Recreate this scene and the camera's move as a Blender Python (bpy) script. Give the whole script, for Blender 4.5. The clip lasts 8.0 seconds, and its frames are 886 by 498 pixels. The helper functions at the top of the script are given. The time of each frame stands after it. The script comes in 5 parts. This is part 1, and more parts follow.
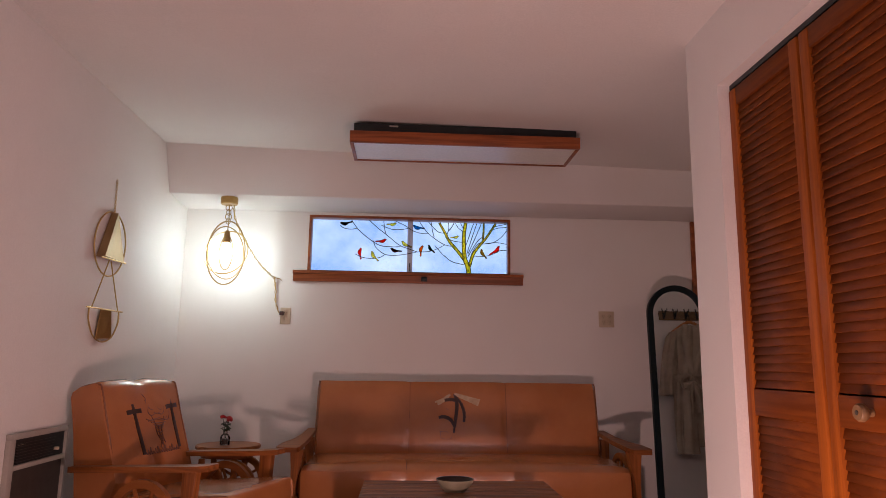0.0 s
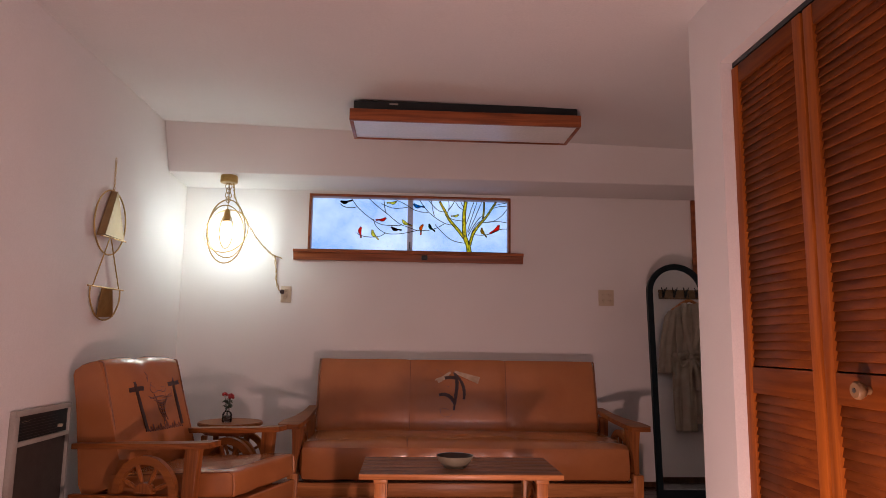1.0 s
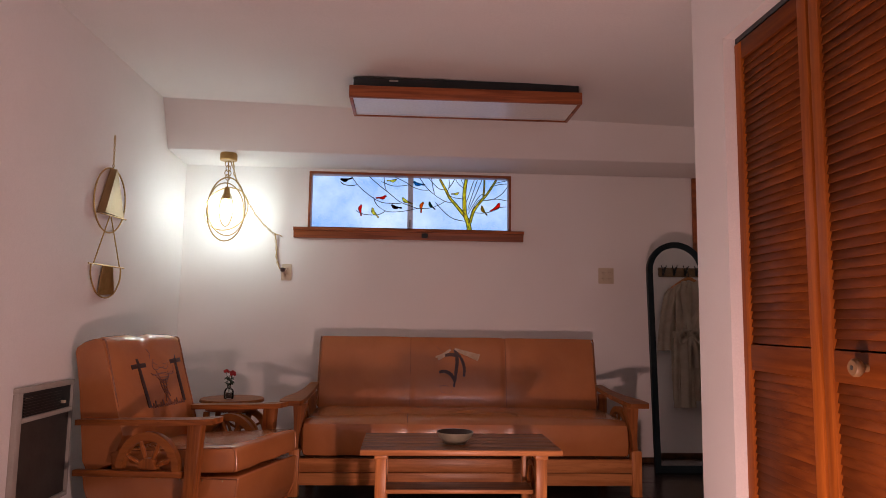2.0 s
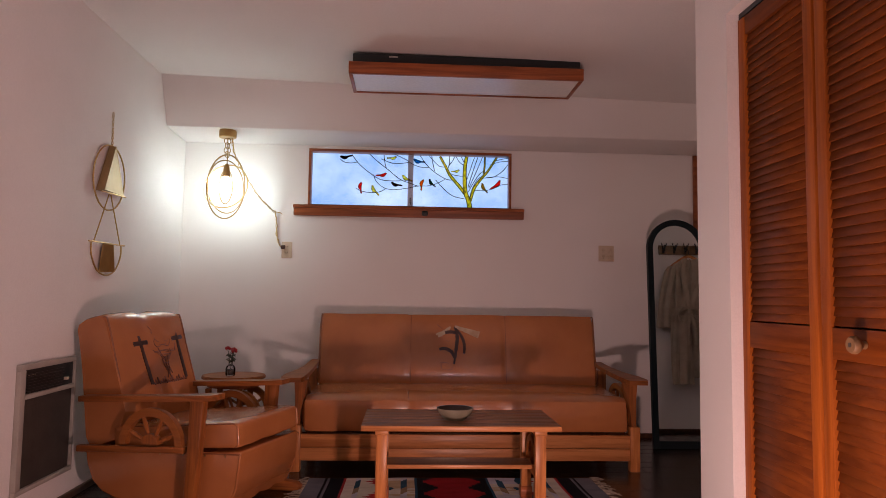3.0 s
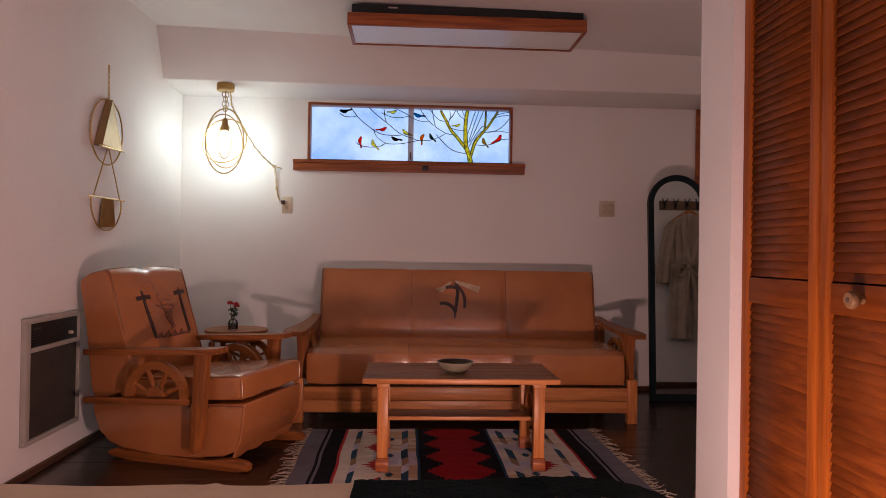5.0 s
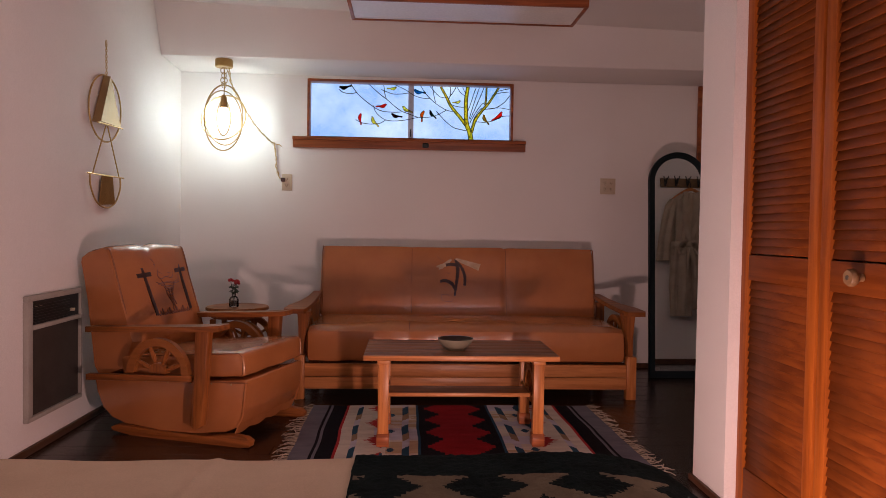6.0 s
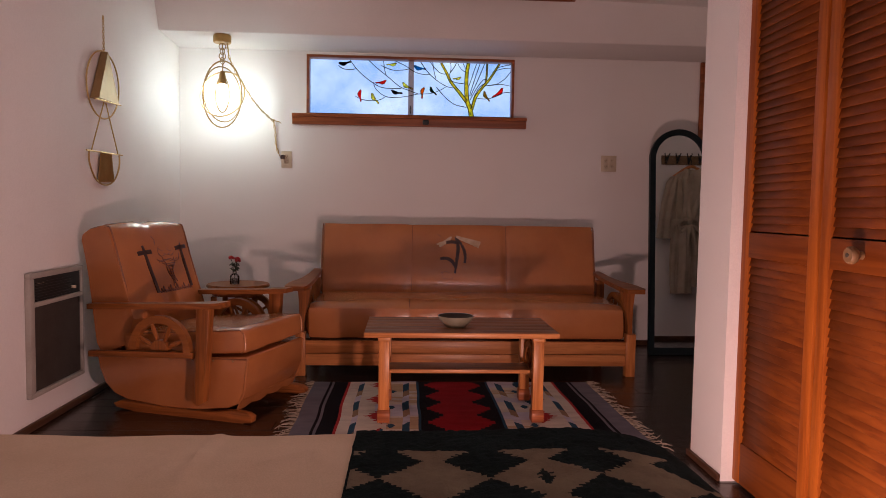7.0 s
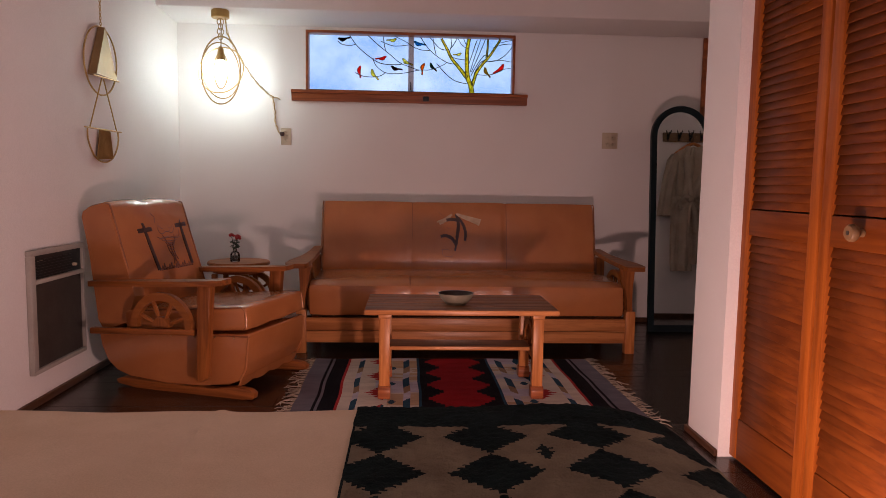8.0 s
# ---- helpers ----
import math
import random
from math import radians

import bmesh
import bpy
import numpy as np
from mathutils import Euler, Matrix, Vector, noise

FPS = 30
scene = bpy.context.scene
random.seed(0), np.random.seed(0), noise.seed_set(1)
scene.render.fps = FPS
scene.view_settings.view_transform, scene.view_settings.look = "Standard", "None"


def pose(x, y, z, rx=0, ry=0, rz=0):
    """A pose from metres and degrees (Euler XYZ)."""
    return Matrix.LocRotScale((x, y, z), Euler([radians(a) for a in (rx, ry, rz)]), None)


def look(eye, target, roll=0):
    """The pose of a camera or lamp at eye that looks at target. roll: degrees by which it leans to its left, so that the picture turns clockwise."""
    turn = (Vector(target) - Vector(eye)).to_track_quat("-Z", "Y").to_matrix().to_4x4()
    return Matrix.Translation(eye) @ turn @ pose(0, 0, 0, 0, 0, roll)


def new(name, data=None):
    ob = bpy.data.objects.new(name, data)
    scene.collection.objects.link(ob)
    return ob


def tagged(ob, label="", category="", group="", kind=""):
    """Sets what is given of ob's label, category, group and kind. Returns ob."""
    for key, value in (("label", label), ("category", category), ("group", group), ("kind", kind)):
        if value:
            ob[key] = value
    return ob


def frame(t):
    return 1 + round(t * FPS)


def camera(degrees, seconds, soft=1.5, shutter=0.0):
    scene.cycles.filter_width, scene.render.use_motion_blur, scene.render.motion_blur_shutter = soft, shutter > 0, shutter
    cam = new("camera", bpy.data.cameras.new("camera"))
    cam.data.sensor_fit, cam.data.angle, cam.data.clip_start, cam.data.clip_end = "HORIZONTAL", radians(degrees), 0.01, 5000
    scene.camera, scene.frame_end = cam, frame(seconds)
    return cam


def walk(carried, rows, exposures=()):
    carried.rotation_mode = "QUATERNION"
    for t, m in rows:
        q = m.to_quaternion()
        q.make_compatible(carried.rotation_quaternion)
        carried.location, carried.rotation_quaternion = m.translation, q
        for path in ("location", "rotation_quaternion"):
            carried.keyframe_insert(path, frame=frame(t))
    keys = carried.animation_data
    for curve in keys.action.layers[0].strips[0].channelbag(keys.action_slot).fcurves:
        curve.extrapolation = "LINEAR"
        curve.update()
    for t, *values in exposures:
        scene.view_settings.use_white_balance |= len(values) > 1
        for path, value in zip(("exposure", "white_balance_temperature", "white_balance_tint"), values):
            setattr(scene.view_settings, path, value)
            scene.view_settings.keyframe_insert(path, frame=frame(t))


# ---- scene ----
cam = camera(66.65, 8.0, soft=0.45)
EYE = (0.0, 0.0, 0.97)
# seconds, yaw, pitch, roll in degrees: a tilt down from one spot
TURNS = [
    (0.0, -3.038, 9.774, 0.818), (0.5, -3.042, 8.879, 0.826), (1.0, -3.046, 7.961, 0.834), (1.5, -3.050, 7.029, 0.843),
    (3.0, -3.062, 4.191, 0.868), (3.5, -3.065, 3.240, 0.876), (4.0, -3.069, 2.289, 0.884), (4.5, -3.073, 1.338, 0.893),
    (6.0, -3.085, -1.520, 0.918), (6.5, -3.089, -2.475, 0.926), (7.0, -3.093, -3.430, 0.934), (7.5, -3.097, -4.385, 0.943),
    (8.0, -3.101, -5.337, 0.951),
]


def aim(yaw, pitch, roll):
    a, b = radians(yaw), radians(pitch)
    way = Vector((-math.sin(a) * math.cos(b), math.cos(a) * math.cos(b), math.sin(b)))
    return look(EYE, Vector(EYE) + way, roll)


walk(cam, [(t, aim(*turn)) for t, *turn in TURNS])

# ---- light ----
scene.view_settings.exposure = 0.0
world = bpy.data.worlds.new("dusk")
world.use_nodes = True
scene.world = world
_bg = world.node_tree.nodes["Background"]
_sky = world.node_tree.nodes.new("ShaderNodeTexSky")
_sky.sky_type, _sky.sun_disc, _sky.sun_elevation, _sky.sun_rotation = "NISHITA", False, radians(4), radians(60)
world.node_tree.links.new(_sky.outputs[0], _bg.inputs[0])
_bg.inputs[1].default_value = 0.08
BULB_STRENGTH = 100.0
GLOW_POWER = 68.0


def lamp(name, kind, m, watts, colour, size):
    data = bpy.data.lights.new(name, kind)
    data.energy, data.color = watts, colour
    if kind == "AREA":
        data.size = size
    else:
        data.shadow_soft_size = size
    ob = new(name, data)
    ob.matrix_world = m
    return ob


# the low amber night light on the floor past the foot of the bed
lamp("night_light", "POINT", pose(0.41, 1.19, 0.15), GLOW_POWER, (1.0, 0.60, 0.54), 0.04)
# an added fill light at the head of the bed, behind the viewer
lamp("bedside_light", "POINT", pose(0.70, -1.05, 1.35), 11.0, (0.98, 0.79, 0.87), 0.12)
# an unseen fill added round the corner to brighten what the mirror reflects
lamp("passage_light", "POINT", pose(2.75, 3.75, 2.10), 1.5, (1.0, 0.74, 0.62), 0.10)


# ---- materials ----
def ramp_mix(nt, a, b, fac):
    mix = nt.nodes.new("ShaderNodeMix")
    mix.data_type = "RGBA"
    for k, v in ((6, a), (7, b)):
        if isinstance(v, tuple):
            mix.inputs[k].default_value = (*v, 1)
        else:
            nt.links.new(v, mix.inputs[k])
    if isinstance(fac, float):
        mix.inputs[0].default_value = fac
    else:
        nt.links.new(fac, mix.inputs[0])
    return mix.outputs[2]


def node(nt, kind, **values):
    n = nt.nodes.new(kind)
    for key, value in values.items():
        n.inputs[key.replace("_", " ")].default_value = value
    return n


def coords(nt, scale=(1, 1, 1)):
    tex = nt.nodes.new("ShaderNodeTexCoord")
    mp = nt.nodes.new("ShaderNodeMapping")
    mp.inputs["Scale"].default_value = scale
    nt.links.new(tex.outputs["Object"], mp.inputs["Vector"])
    return mp.outputs[0]


def stretch(nt, value, lo, hi):
    n = nt.nodes.new("ShaderNodeMapRange")
    n.inputs["From Min"].default_value, n.inputs["From Max"].default_value = lo, hi
    nt.links.new(value, n.inputs["Value"])
    return n.outputs[0]


def surface(name, colour, dark, rough=0.6, coarse=4.0, fine=90.0, bump=0.15, depth=0.002, metal=0.0, coat=0.0,
            stretched=(1, 1, 1), amount=(0.35, 0.7), spread=0.0, spec=0.5, rough_var=0.12, creases=0.0):
    """A mottled surface: two colours mixed at a coarse scale, shifted at a fine one, with fine relief."""
    m = bpy.data.materials.new(name)
    m.use_nodes = True
    nt = m.node_tree
    p = nt.nodes["Principled BSDF"]
    at = coords(nt, stretched)
    big = node(nt, "ShaderNodeTexNoise", Scale=coarse, Detail=4.0, Roughness=0.6)
    small = node(nt, "ShaderNodeTexNoise", Scale=fine, Detail=3.0, Roughness=0.6)
    for n in (big, small):
        nt.links.new(at, n.inputs["Vector"])
    c = ramp_mix(nt, colour, dark, stretch(nt, big.outputs[0], *amount))
    shade = node(nt, "ShaderNodeHueSaturation")
    nt.links.new(c, shade.inputs["Color"])
    add = nt.nodes.new("ShaderNodeMath")
    add.operation = "MULTIPLY_ADD"
    nt.links.new(small.outputs[0], add.inputs[0])
    add.inputs[1].default_value, add.inputs[2].default_value = 0.3, 0.85
    value = add.outputs[0]
    if spread:
        info = nt.nodes.new("ShaderNodeObjectInfo")
        more = nt.nodes.new("ShaderNodeMath")
        more.operation = "MULTIPLY_ADD"
        nt.links.new(info.outputs["Random"], more.inputs[0])
        more.inputs[1].default_value = spread
        nt.links.new(value, more.inputs[2])
        value = more.outputs[0]
    nt.links.new(value, shade.inputs["Value"])
    nt.links.new(shade.outputs[0], p.inputs["Base Color"])
    r = nt.nodes.new("ShaderNodeMath")
    r.operation = "MULTIPLY_ADD"
    nt.links.new(big.outputs[0], r.inputs[0])
    r.inputs[1].default_value, r.inputs[2].default_value = rough_var, rough - rough_var / 2
    nt.links.new(r.outputs[0], p.inputs["Roughness"])
    p.inputs["Metallic"].default_value = metal
    p.inputs["Coat Weight"].default_value = coat
    p.inputs["Coat Roughness"].default_value = 0.13
    p.inputs["Specular IOR Level"].default_value = spec
    if bump:
        b = node(nt, "ShaderNodeBump", Strength=bump, Distance=depth)
        nt.links.new(small.outputs[0], b.inputs["Height"])
        nt.links.new(b.outputs[0], p.inputs["Normal"])
        if creases:
            slack = node(nt, "ShaderNodeTexNoise", Scale=6.0, Detail=1.5, Roughness=0.45, Distortion=0.6)
            nt.links.new(at, slack.inputs["Vector"])
            soft_bump = node(nt, "ShaderNodeBump", Strength=0.7, Distance=creases)
            nt.links.new(slack.outputs[0], soft_bump.inputs["Height"])
            nt.links.new(soft_bump.outputs[0], b.inputs["Normal"])
    return m


def wood(name, colour, dark, along="x", rough=0.4, coat=0.05, spread=0.0, bands=9.0, spec=0.25):
    """Straight-grained wood: noise drawn out along the grain, with pores."""
    m = bpy.data.materials.new(name)
    m.use_nodes = True
    nt = m.node_tree
    p = nt.nodes["Principled BSDF"]
    s = {"x": (0.06, 1, 1), "y": (1, 0.06, 1), "z": (1, 1, 0.06)}[along]
    at = coords(nt, s)
    if spread:
        info = nt.nodes.new("ShaderNodeObjectInfo")
        shift = nt.nodes.new("ShaderNodeVectorMath")
        shift.operation = "ADD"
        nt.links.new(at, shift.inputs[0])
        scaled = nt.nodes.new("ShaderNodeMath")
        scaled.operation = "MULTIPLY"
        nt.links.new(info.outputs["Random"], scaled.inputs[0])
        scaled.inputs[1].default_value = 7.0
        nt.links.new(scaled.outputs[0], shift.inputs[1])
        at = shift.outputs[0]
    grain = node(nt, "ShaderNodeTexNoise", Scale=bands * 4, Detail=5.0, Roughness=0.55, Distortion=0.6)
    pores = node(nt, "ShaderNodeTexNoise", Scale=bands * 34, Detail=2.0)
    broad = node(nt, "ShaderNodeTexNoise", Scale=bands, Detail=2.0)
    for n in (grain, pores, broad):
        nt.links.new(at, n.inputs["Vector"])
    c = ramp_mix(nt, colour, dark, stretch(nt, grain.outputs[0], 0.40, 0.64))
    c = ramp_mix(nt, c, tuple(0.55 * v for v in dark), stretch(nt, pores.outputs[0], 0.62, 0.95))
    shade = node(nt, "ShaderNodeHueSaturation")
    nt.links.new(c, shade.inputs["Color"])
    add = nt.nodes.new("ShaderNodeMath")
    add.operation = "MULTIPLY_ADD"
    nt.links.new(broad.outputs[0], add.inputs[0])
    add.inputs[1].default_value, add.inputs[2].default_value = 0.5, 0.75
    value = add.outputs[0]
    if spread:
        more = nt.nodes.new("ShaderNodeMath")
        more.operation = "MULTIPLY_ADD"
        nt.links.new(info.outputs["Random"], more.inputs[0])
        more.inputs[1].default_value = spread
        nt.links.new(value, more.inputs[2])
        value = more.outputs[0]
    nt.links.new(value, shade.inputs["Value"])
    nt.links.new(shade.outputs[0], p.inputs["Base Color"])
    p.inputs["Roughness"].default_value = rough
    p.inputs["Specular IOR Level"].default_value = spec
    p.inputs["Coat Weight"].default_value = coat
    p.inputs["Coat Roughness"].default_value = 0.25
    b = node(nt, "ShaderNodeBump", Strength=0.2, Distance=0.001)
    nt.links.new(grain.outputs[0], b.inputs["Height"])
    nt.links.new(b.outputs[0], p.inputs["Normal"])
    return m


def glow(name, colour, strength):
    m = bpy.data.materials.new(name)
    m.use_nodes = True
    p = m.node_tree.nodes["Principled BSDF"]
    p.inputs["Base Color"].default_value = (*colour, 1)
    p.inputs["Emission Color"].default_value = (*colour, 1)
    p.inputs["Emission Strength"].default_value = strength
    return m


def film(name, colour):
    """Coloured see-through film on glass."""
    m = bpy.data.materials.new(name)
    m.use_nodes = True
    nt = m.node_tree
    nt.nodes.remove(nt.nodes["Principled BSDF"])
    t = nt.nodes.new("ShaderNodeBsdfTransparent")
    n = node(nt, "ShaderNodeTexNoise", Scale=60.0, Detail=3.0)
    nt.links.new(coords(nt), n.inputs["Vector"])
    c = ramp_mix(nt, colour, tuple(0.6 * v for v in colour), stretch(nt, n.outputs[0], 0.4, 0.7))
    nt.links.new(c, t.inputs[0])
    nt.links.new(t.outputs[0], nt.nodes["Material Output"].inputs[0])
    return m


def plain_glass(name, clear=0.85, rough=0.15, tint=(1, 1, 1)):
    """Thin glass: mostly clear, with a gloss that grows at a grazing angle."""
    m = bpy.data.materials.new(name)
    m.use_nodes = True
    nt = m.node_tree
    nt.nodes.remove(nt.nodes["Principled BSDF"])
    t, g, mix = (nt.nodes.new(k) for k in ("ShaderNodeBsdfTransparent", "ShaderNodeBsdfGlossy", "ShaderNodeMixShader"))
    t.inputs[0].default_value = (*tint, 1)
    g.inputs["Roughness"].default_value = rough
    f = nt.nodes.new("ShaderNodeFresnel")
    nt.links.new(f.outputs[0], mix.inputs[0])
    nt.links.new(t.outputs[0], mix.inputs[1])
    nt.links.new(g.outputs[0], mix.inputs[2])
    nt.links.new(mix.outputs[0], nt.nodes["Material Output"].inputs[0])
    return m


PAINT = surface("wall_paint", (0.81, 0.77, 0.755), (0.77, 0.73, 0.715), 0.75, 1.6, 220.0, 0.05, 0.0012)
CEIL = surface("ceiling_paint", (0.81, 0.77, 0.75), (0.77, 0.73, 0.71), 0.8, 1.2, 160.0, 0.2, 0.002)
FLOORING = wood("dark_floorboard", (0.026, 0.014, 0.010), (0.010, 0.006, 0.005), "x", 0.27, 0.22, 0.35, 5.0, 0.4)
BASE_WOOD = wood("dark_base_wood", (0.10, 0.045, 0.022), (0.05, 0.022, 0.012), "y", 0.45)
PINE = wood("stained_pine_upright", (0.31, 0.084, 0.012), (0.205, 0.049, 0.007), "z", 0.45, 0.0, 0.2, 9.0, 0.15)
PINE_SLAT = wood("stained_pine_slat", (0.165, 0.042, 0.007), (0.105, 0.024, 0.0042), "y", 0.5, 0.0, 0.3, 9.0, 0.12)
RED_WOOD = wood("red_stained_wood", (0.37, 0.110, 0.038), (0.21, 0.058, 0.020), "x", 0.4, 0.15)
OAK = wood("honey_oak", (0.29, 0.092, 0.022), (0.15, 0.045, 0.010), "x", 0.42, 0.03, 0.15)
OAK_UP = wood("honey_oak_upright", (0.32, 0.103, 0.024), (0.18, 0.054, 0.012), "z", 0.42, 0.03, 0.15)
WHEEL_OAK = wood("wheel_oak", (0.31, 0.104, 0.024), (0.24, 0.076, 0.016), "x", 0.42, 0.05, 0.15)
# lit copies of the honey oak: the night light's brightness is in their colour
LIT_OAK = wood("lit_oak", (0.56, 0.225, 0.080), (0.37, 0.135, 0.042), "x", 0.36, 0.06, 0.12)
LIT_OAK_UP = wood("lit_oak_upright", (0.56, 0.215, 0.066), (0.38, 0.130, 0.036), "z", 0.36, 0.06, 0.12)
TABLE_TOP = wood("worn_table_plank", (0.27, 0.118, 0.052), (0.10, 0.042, 0.021), "x", 0.35, 0.2, 0.25)
LEATHER = surface("tan_vinyl", (0.45, 0.165, 0.055), (0.37, 0.128, 0.041), 0.26, 3.0, 240.0, 0.10, 0.0010, coat=0.38, rough_var=0.03, spec=0.55, creases=0.009)
PIPING = surface("brown_piping", (0.28, 0.100, 0.042), (0.19, 0.068, 0.028), 0.2, 6.0, 200.0, coat=0.6)
GLOSSY_WELT = surface("polished_vinyl", (0.45, 0.165, 0.058), (0.38, 0.132, 0.044), 0.16, 3.0, 200.0, 0.05, coat=0.9, rough_var=0.03)
DARK_LEATHER = surface("dark_brown_applique", (0.060, 0.024, 0.019), (0.03, 0.013, 0.012), 0.5, 12.0, 200.0)
STITCH = surface("dark_stitching", (0.20, 0.075, 0.042), (0.12, 0.046, 0.030), 0.6, 12.0, 200.0)
CREAM_LEATHER = surface("worn_cream_applique", (0.62, 0.47, 0.33), (0.42, 0.28, 0.17), 0.6, 18.0, 200.0)
BRASS = surface("brushed_brass", (0.58, 0.39, 0.16), (0.45, 0.29, 0.11), 0.42, 8.0, 300.0, 0.1, metal=1.0)
DARK_BRASS = surface("aged_brass", (0.42, 0.27, 0.11), (0.28, 0.18, 0.08), 0.35, 8.0, 300.0, 0.1, metal=1.0)
FAN_BRASS = surface("satin_brass_sheet", (0.36, 0.255, 0.130), (0.28, 0.19, 0.09), 0.58, 8.0, 300.0, 0.1, metal=0.75)
BLACK_METAL = surface("black_metal", (0.012, 0.018, 0.020), (0.008, 0.010, 0.012), 0.45, 5.0, 200.0, 0.1)
MIRROR_FRAME = surface("black_mirror_frame", (0.007, 0.015, 0.019), (0.004, 0.009, 0.012), 0.42, 5.0, 200.0, 0.1, spec=0.25)
HEATER_FRAME = surface("grey_heater_enamel", (0.42, 0.39, 0.35), (0.34, 0.31, 0.28), 0.45, 6.0, 200.0, 0.1)
GRILLE = surface("dark_grille", (0.055, 0.046, 0.040), (0.035, 0.029, 0.026), 0.5, 10.0, 300.0, 0.3)
IVORY = surface("ivory_plate", (0.60, 0.50, 0.38), (0.54, 0.44, 0.32), 0.4, 10.0, 200.0, 0.05)
SOCKET = surface("socket_slot", (0.05, 0.04, 0.03), (0.03, 0.02, 0.02), 0.5, 10.0, 200.0, 0.0)
LINEN = surface("cream_bedspread", (0.68, 0.53, 0.38), (0.60, 0.45, 0.31), 0.9, 5.0, 420.0, 0.35, 0.002, spec=0.15, creases=0.006)
WOOL_DARK = surface("charcoal_wool", (0.011, 0.019, 0.019), (0.005, 0.009, 0.009), 0.95, 14.0, 300.0, 0.8, 0.006, spec=0.06)
WOOL_TAN = surface("taupe_wool", (0.215, 0.170, 0.115), (0.145, 0.112, 0.075), 0.95, 14.0, 300.0, 0.8, 0.006, spec=0.06)
ROBE = surface("taupe_waffle_cotton", (0.47, 0.39, 0.31), (0.37, 0.30, 0.235), 0.9, 8.0, 500.0, 0.5, 0.002, spec=0.15)
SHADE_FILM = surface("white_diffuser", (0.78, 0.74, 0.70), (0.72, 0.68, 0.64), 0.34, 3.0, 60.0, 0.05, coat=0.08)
CERAMIC = surface("celadon_glaze", (0.30, 0.27, 0.20), (0.21, 0.185, 0.13), 0.3, 9.0, 160.0, 0.05, coat=0.4)
CERAMIC_DARK = surface("brown_glaze", (0.045, 0.024, 0.013), (0.025, 0.013, 0.008), 0.5, 9.0, 160.0, 0.05, coat=0.05)
PETAL = surface("red_petal", (0.42, 0.012, 0.018), (0.25, 0.006, 0.010), 0.6, 40.0, 200.0)
LEAF = surface("dark_leaf", (0.03, 0.055, 0.025), (0.018, 0.032, 0.016), 0.5, 40.0, 200.0)
VASE_GLASS = plain_glass("clear_vase_glass", rough=0.05)
PANE = plain_glass("window_pane_glass", rough=0.3)
KNOB_WOOD = surface("pale_knob_wood", (0.24, 0.135, 0.06), (0.15, 0.08, 0.035), 0.45, 30.0, 200.0)
WHITE_FRAME = surface("white_window_vinyl", (0.62, 0.64, 0.70), (0.55, 0.57, 0.63), 0.5, 8.0, 100.0)
BULB = glow("lit_bulb", (0.86, 1.0, 0.97), BULB_STRENGTH)
MIRROR = bpy.data.materials.new("mirror_silver")
MIRROR.use_nodes = True
_p = MIRROR.node_tree.nodes["Principled BSDF"]
_p.inputs["Base Color"].default_value = (0.90, 0.91, 0.91, 1)
_p.inputs["Metallic"].default_value, _p.inputs["Roughness"].default_value = 1.0, 0.02
RUG = {
    "grey": (0.165, 0.155, 0.185), "black": (0.008, 0.008, 0.012), "red": (0.27, 0.012, 0.018), "white": (0.60, 0.51, 0.44),
    "blue": (0.022, 0.065, 0.11), "tan": (0.30, 0.19, 0.12), "lilac": (0.50, 0.46, 0.55), "sand": (0.50, 0.35, 0.23), "brightred": (0.38, 0.030, 0.032),
}
RUG_MATS = {k: surface(k + "_rug_wool", c, tuple(0.75 * v for v in c), 0.95, 18.0, 380.0, 0.7, 0.004, spec=0.08, stretched=(0.35, 1, 1)) for k, c in RUG.items()}


# ---- mesh helpers ----
WORLD = {}


def thing(name, m, label, category, group="", kind=""):
    ob = new(name)
    ob.empty_display_size = 0.05
    ob.matrix_world = m
    WORLD[ob] = m
    return tagged(ob, label, category, group, kind)


def finish(name, bm, material, sharp=38):
    bmesh.ops.recalc_face_normals(bm, faces=bm.faces)
    for f in bm.faces:
        f.smooth = True
    for e in bm.edges:
        if len(e.link_faces) == 2 and e.calc_face_angle(0) > radians(sharp):
            e.smooth = False
    me = bpy.data.meshes.new(name)
    bm.to_mesh(me)
    bm.free()
    for k in material if isinstance(material, (list, tuple)) else (material,):
        me.materials.append(k)
    return me


def part(name, bm, material, parent, label="", local=False, sharp=38):
    """One mesh under a thing or a part. World coordinates, unless local."""
    if not local:
        bm.transform(WORLD[parent].inverted())
    ob = new(name, finish(name, bm, material, sharp))
    ob.parent = parent
    WORLD[ob] = WORLD[parent]
    return tagged(ob, label)


def structure(name, bm, material, label, category):
    ob = new(name, finish(name, bm, material))
    WORLD[ob] = Matrix.Identity(4)
    return tagged(ob, label, category, kind="structure")


def slab(x0, x1, y0, y1, z0, z1, bevel=0.0, seg=2, bm=None):
    bm = bm or bmesh.new()
    m = Matrix.LocRotScale(((x0 + x1) / 2, (y0 + y1) / 2, (z0 + z1) / 2), None, (abs(x1 - x0), abs(y1 - y0), abs(z1 - z0)))
    vs = bmesh.ops.create_cube(bm, size=1, matrix=m)["verts"]
    if bevel:
        es = list({e for v in vs for e in v.link_edges})
        bmesh.ops.bevel(bm, geom=es, offset=bevel, segments=seg, affect="EDGES", profile=0.5)
    return bm


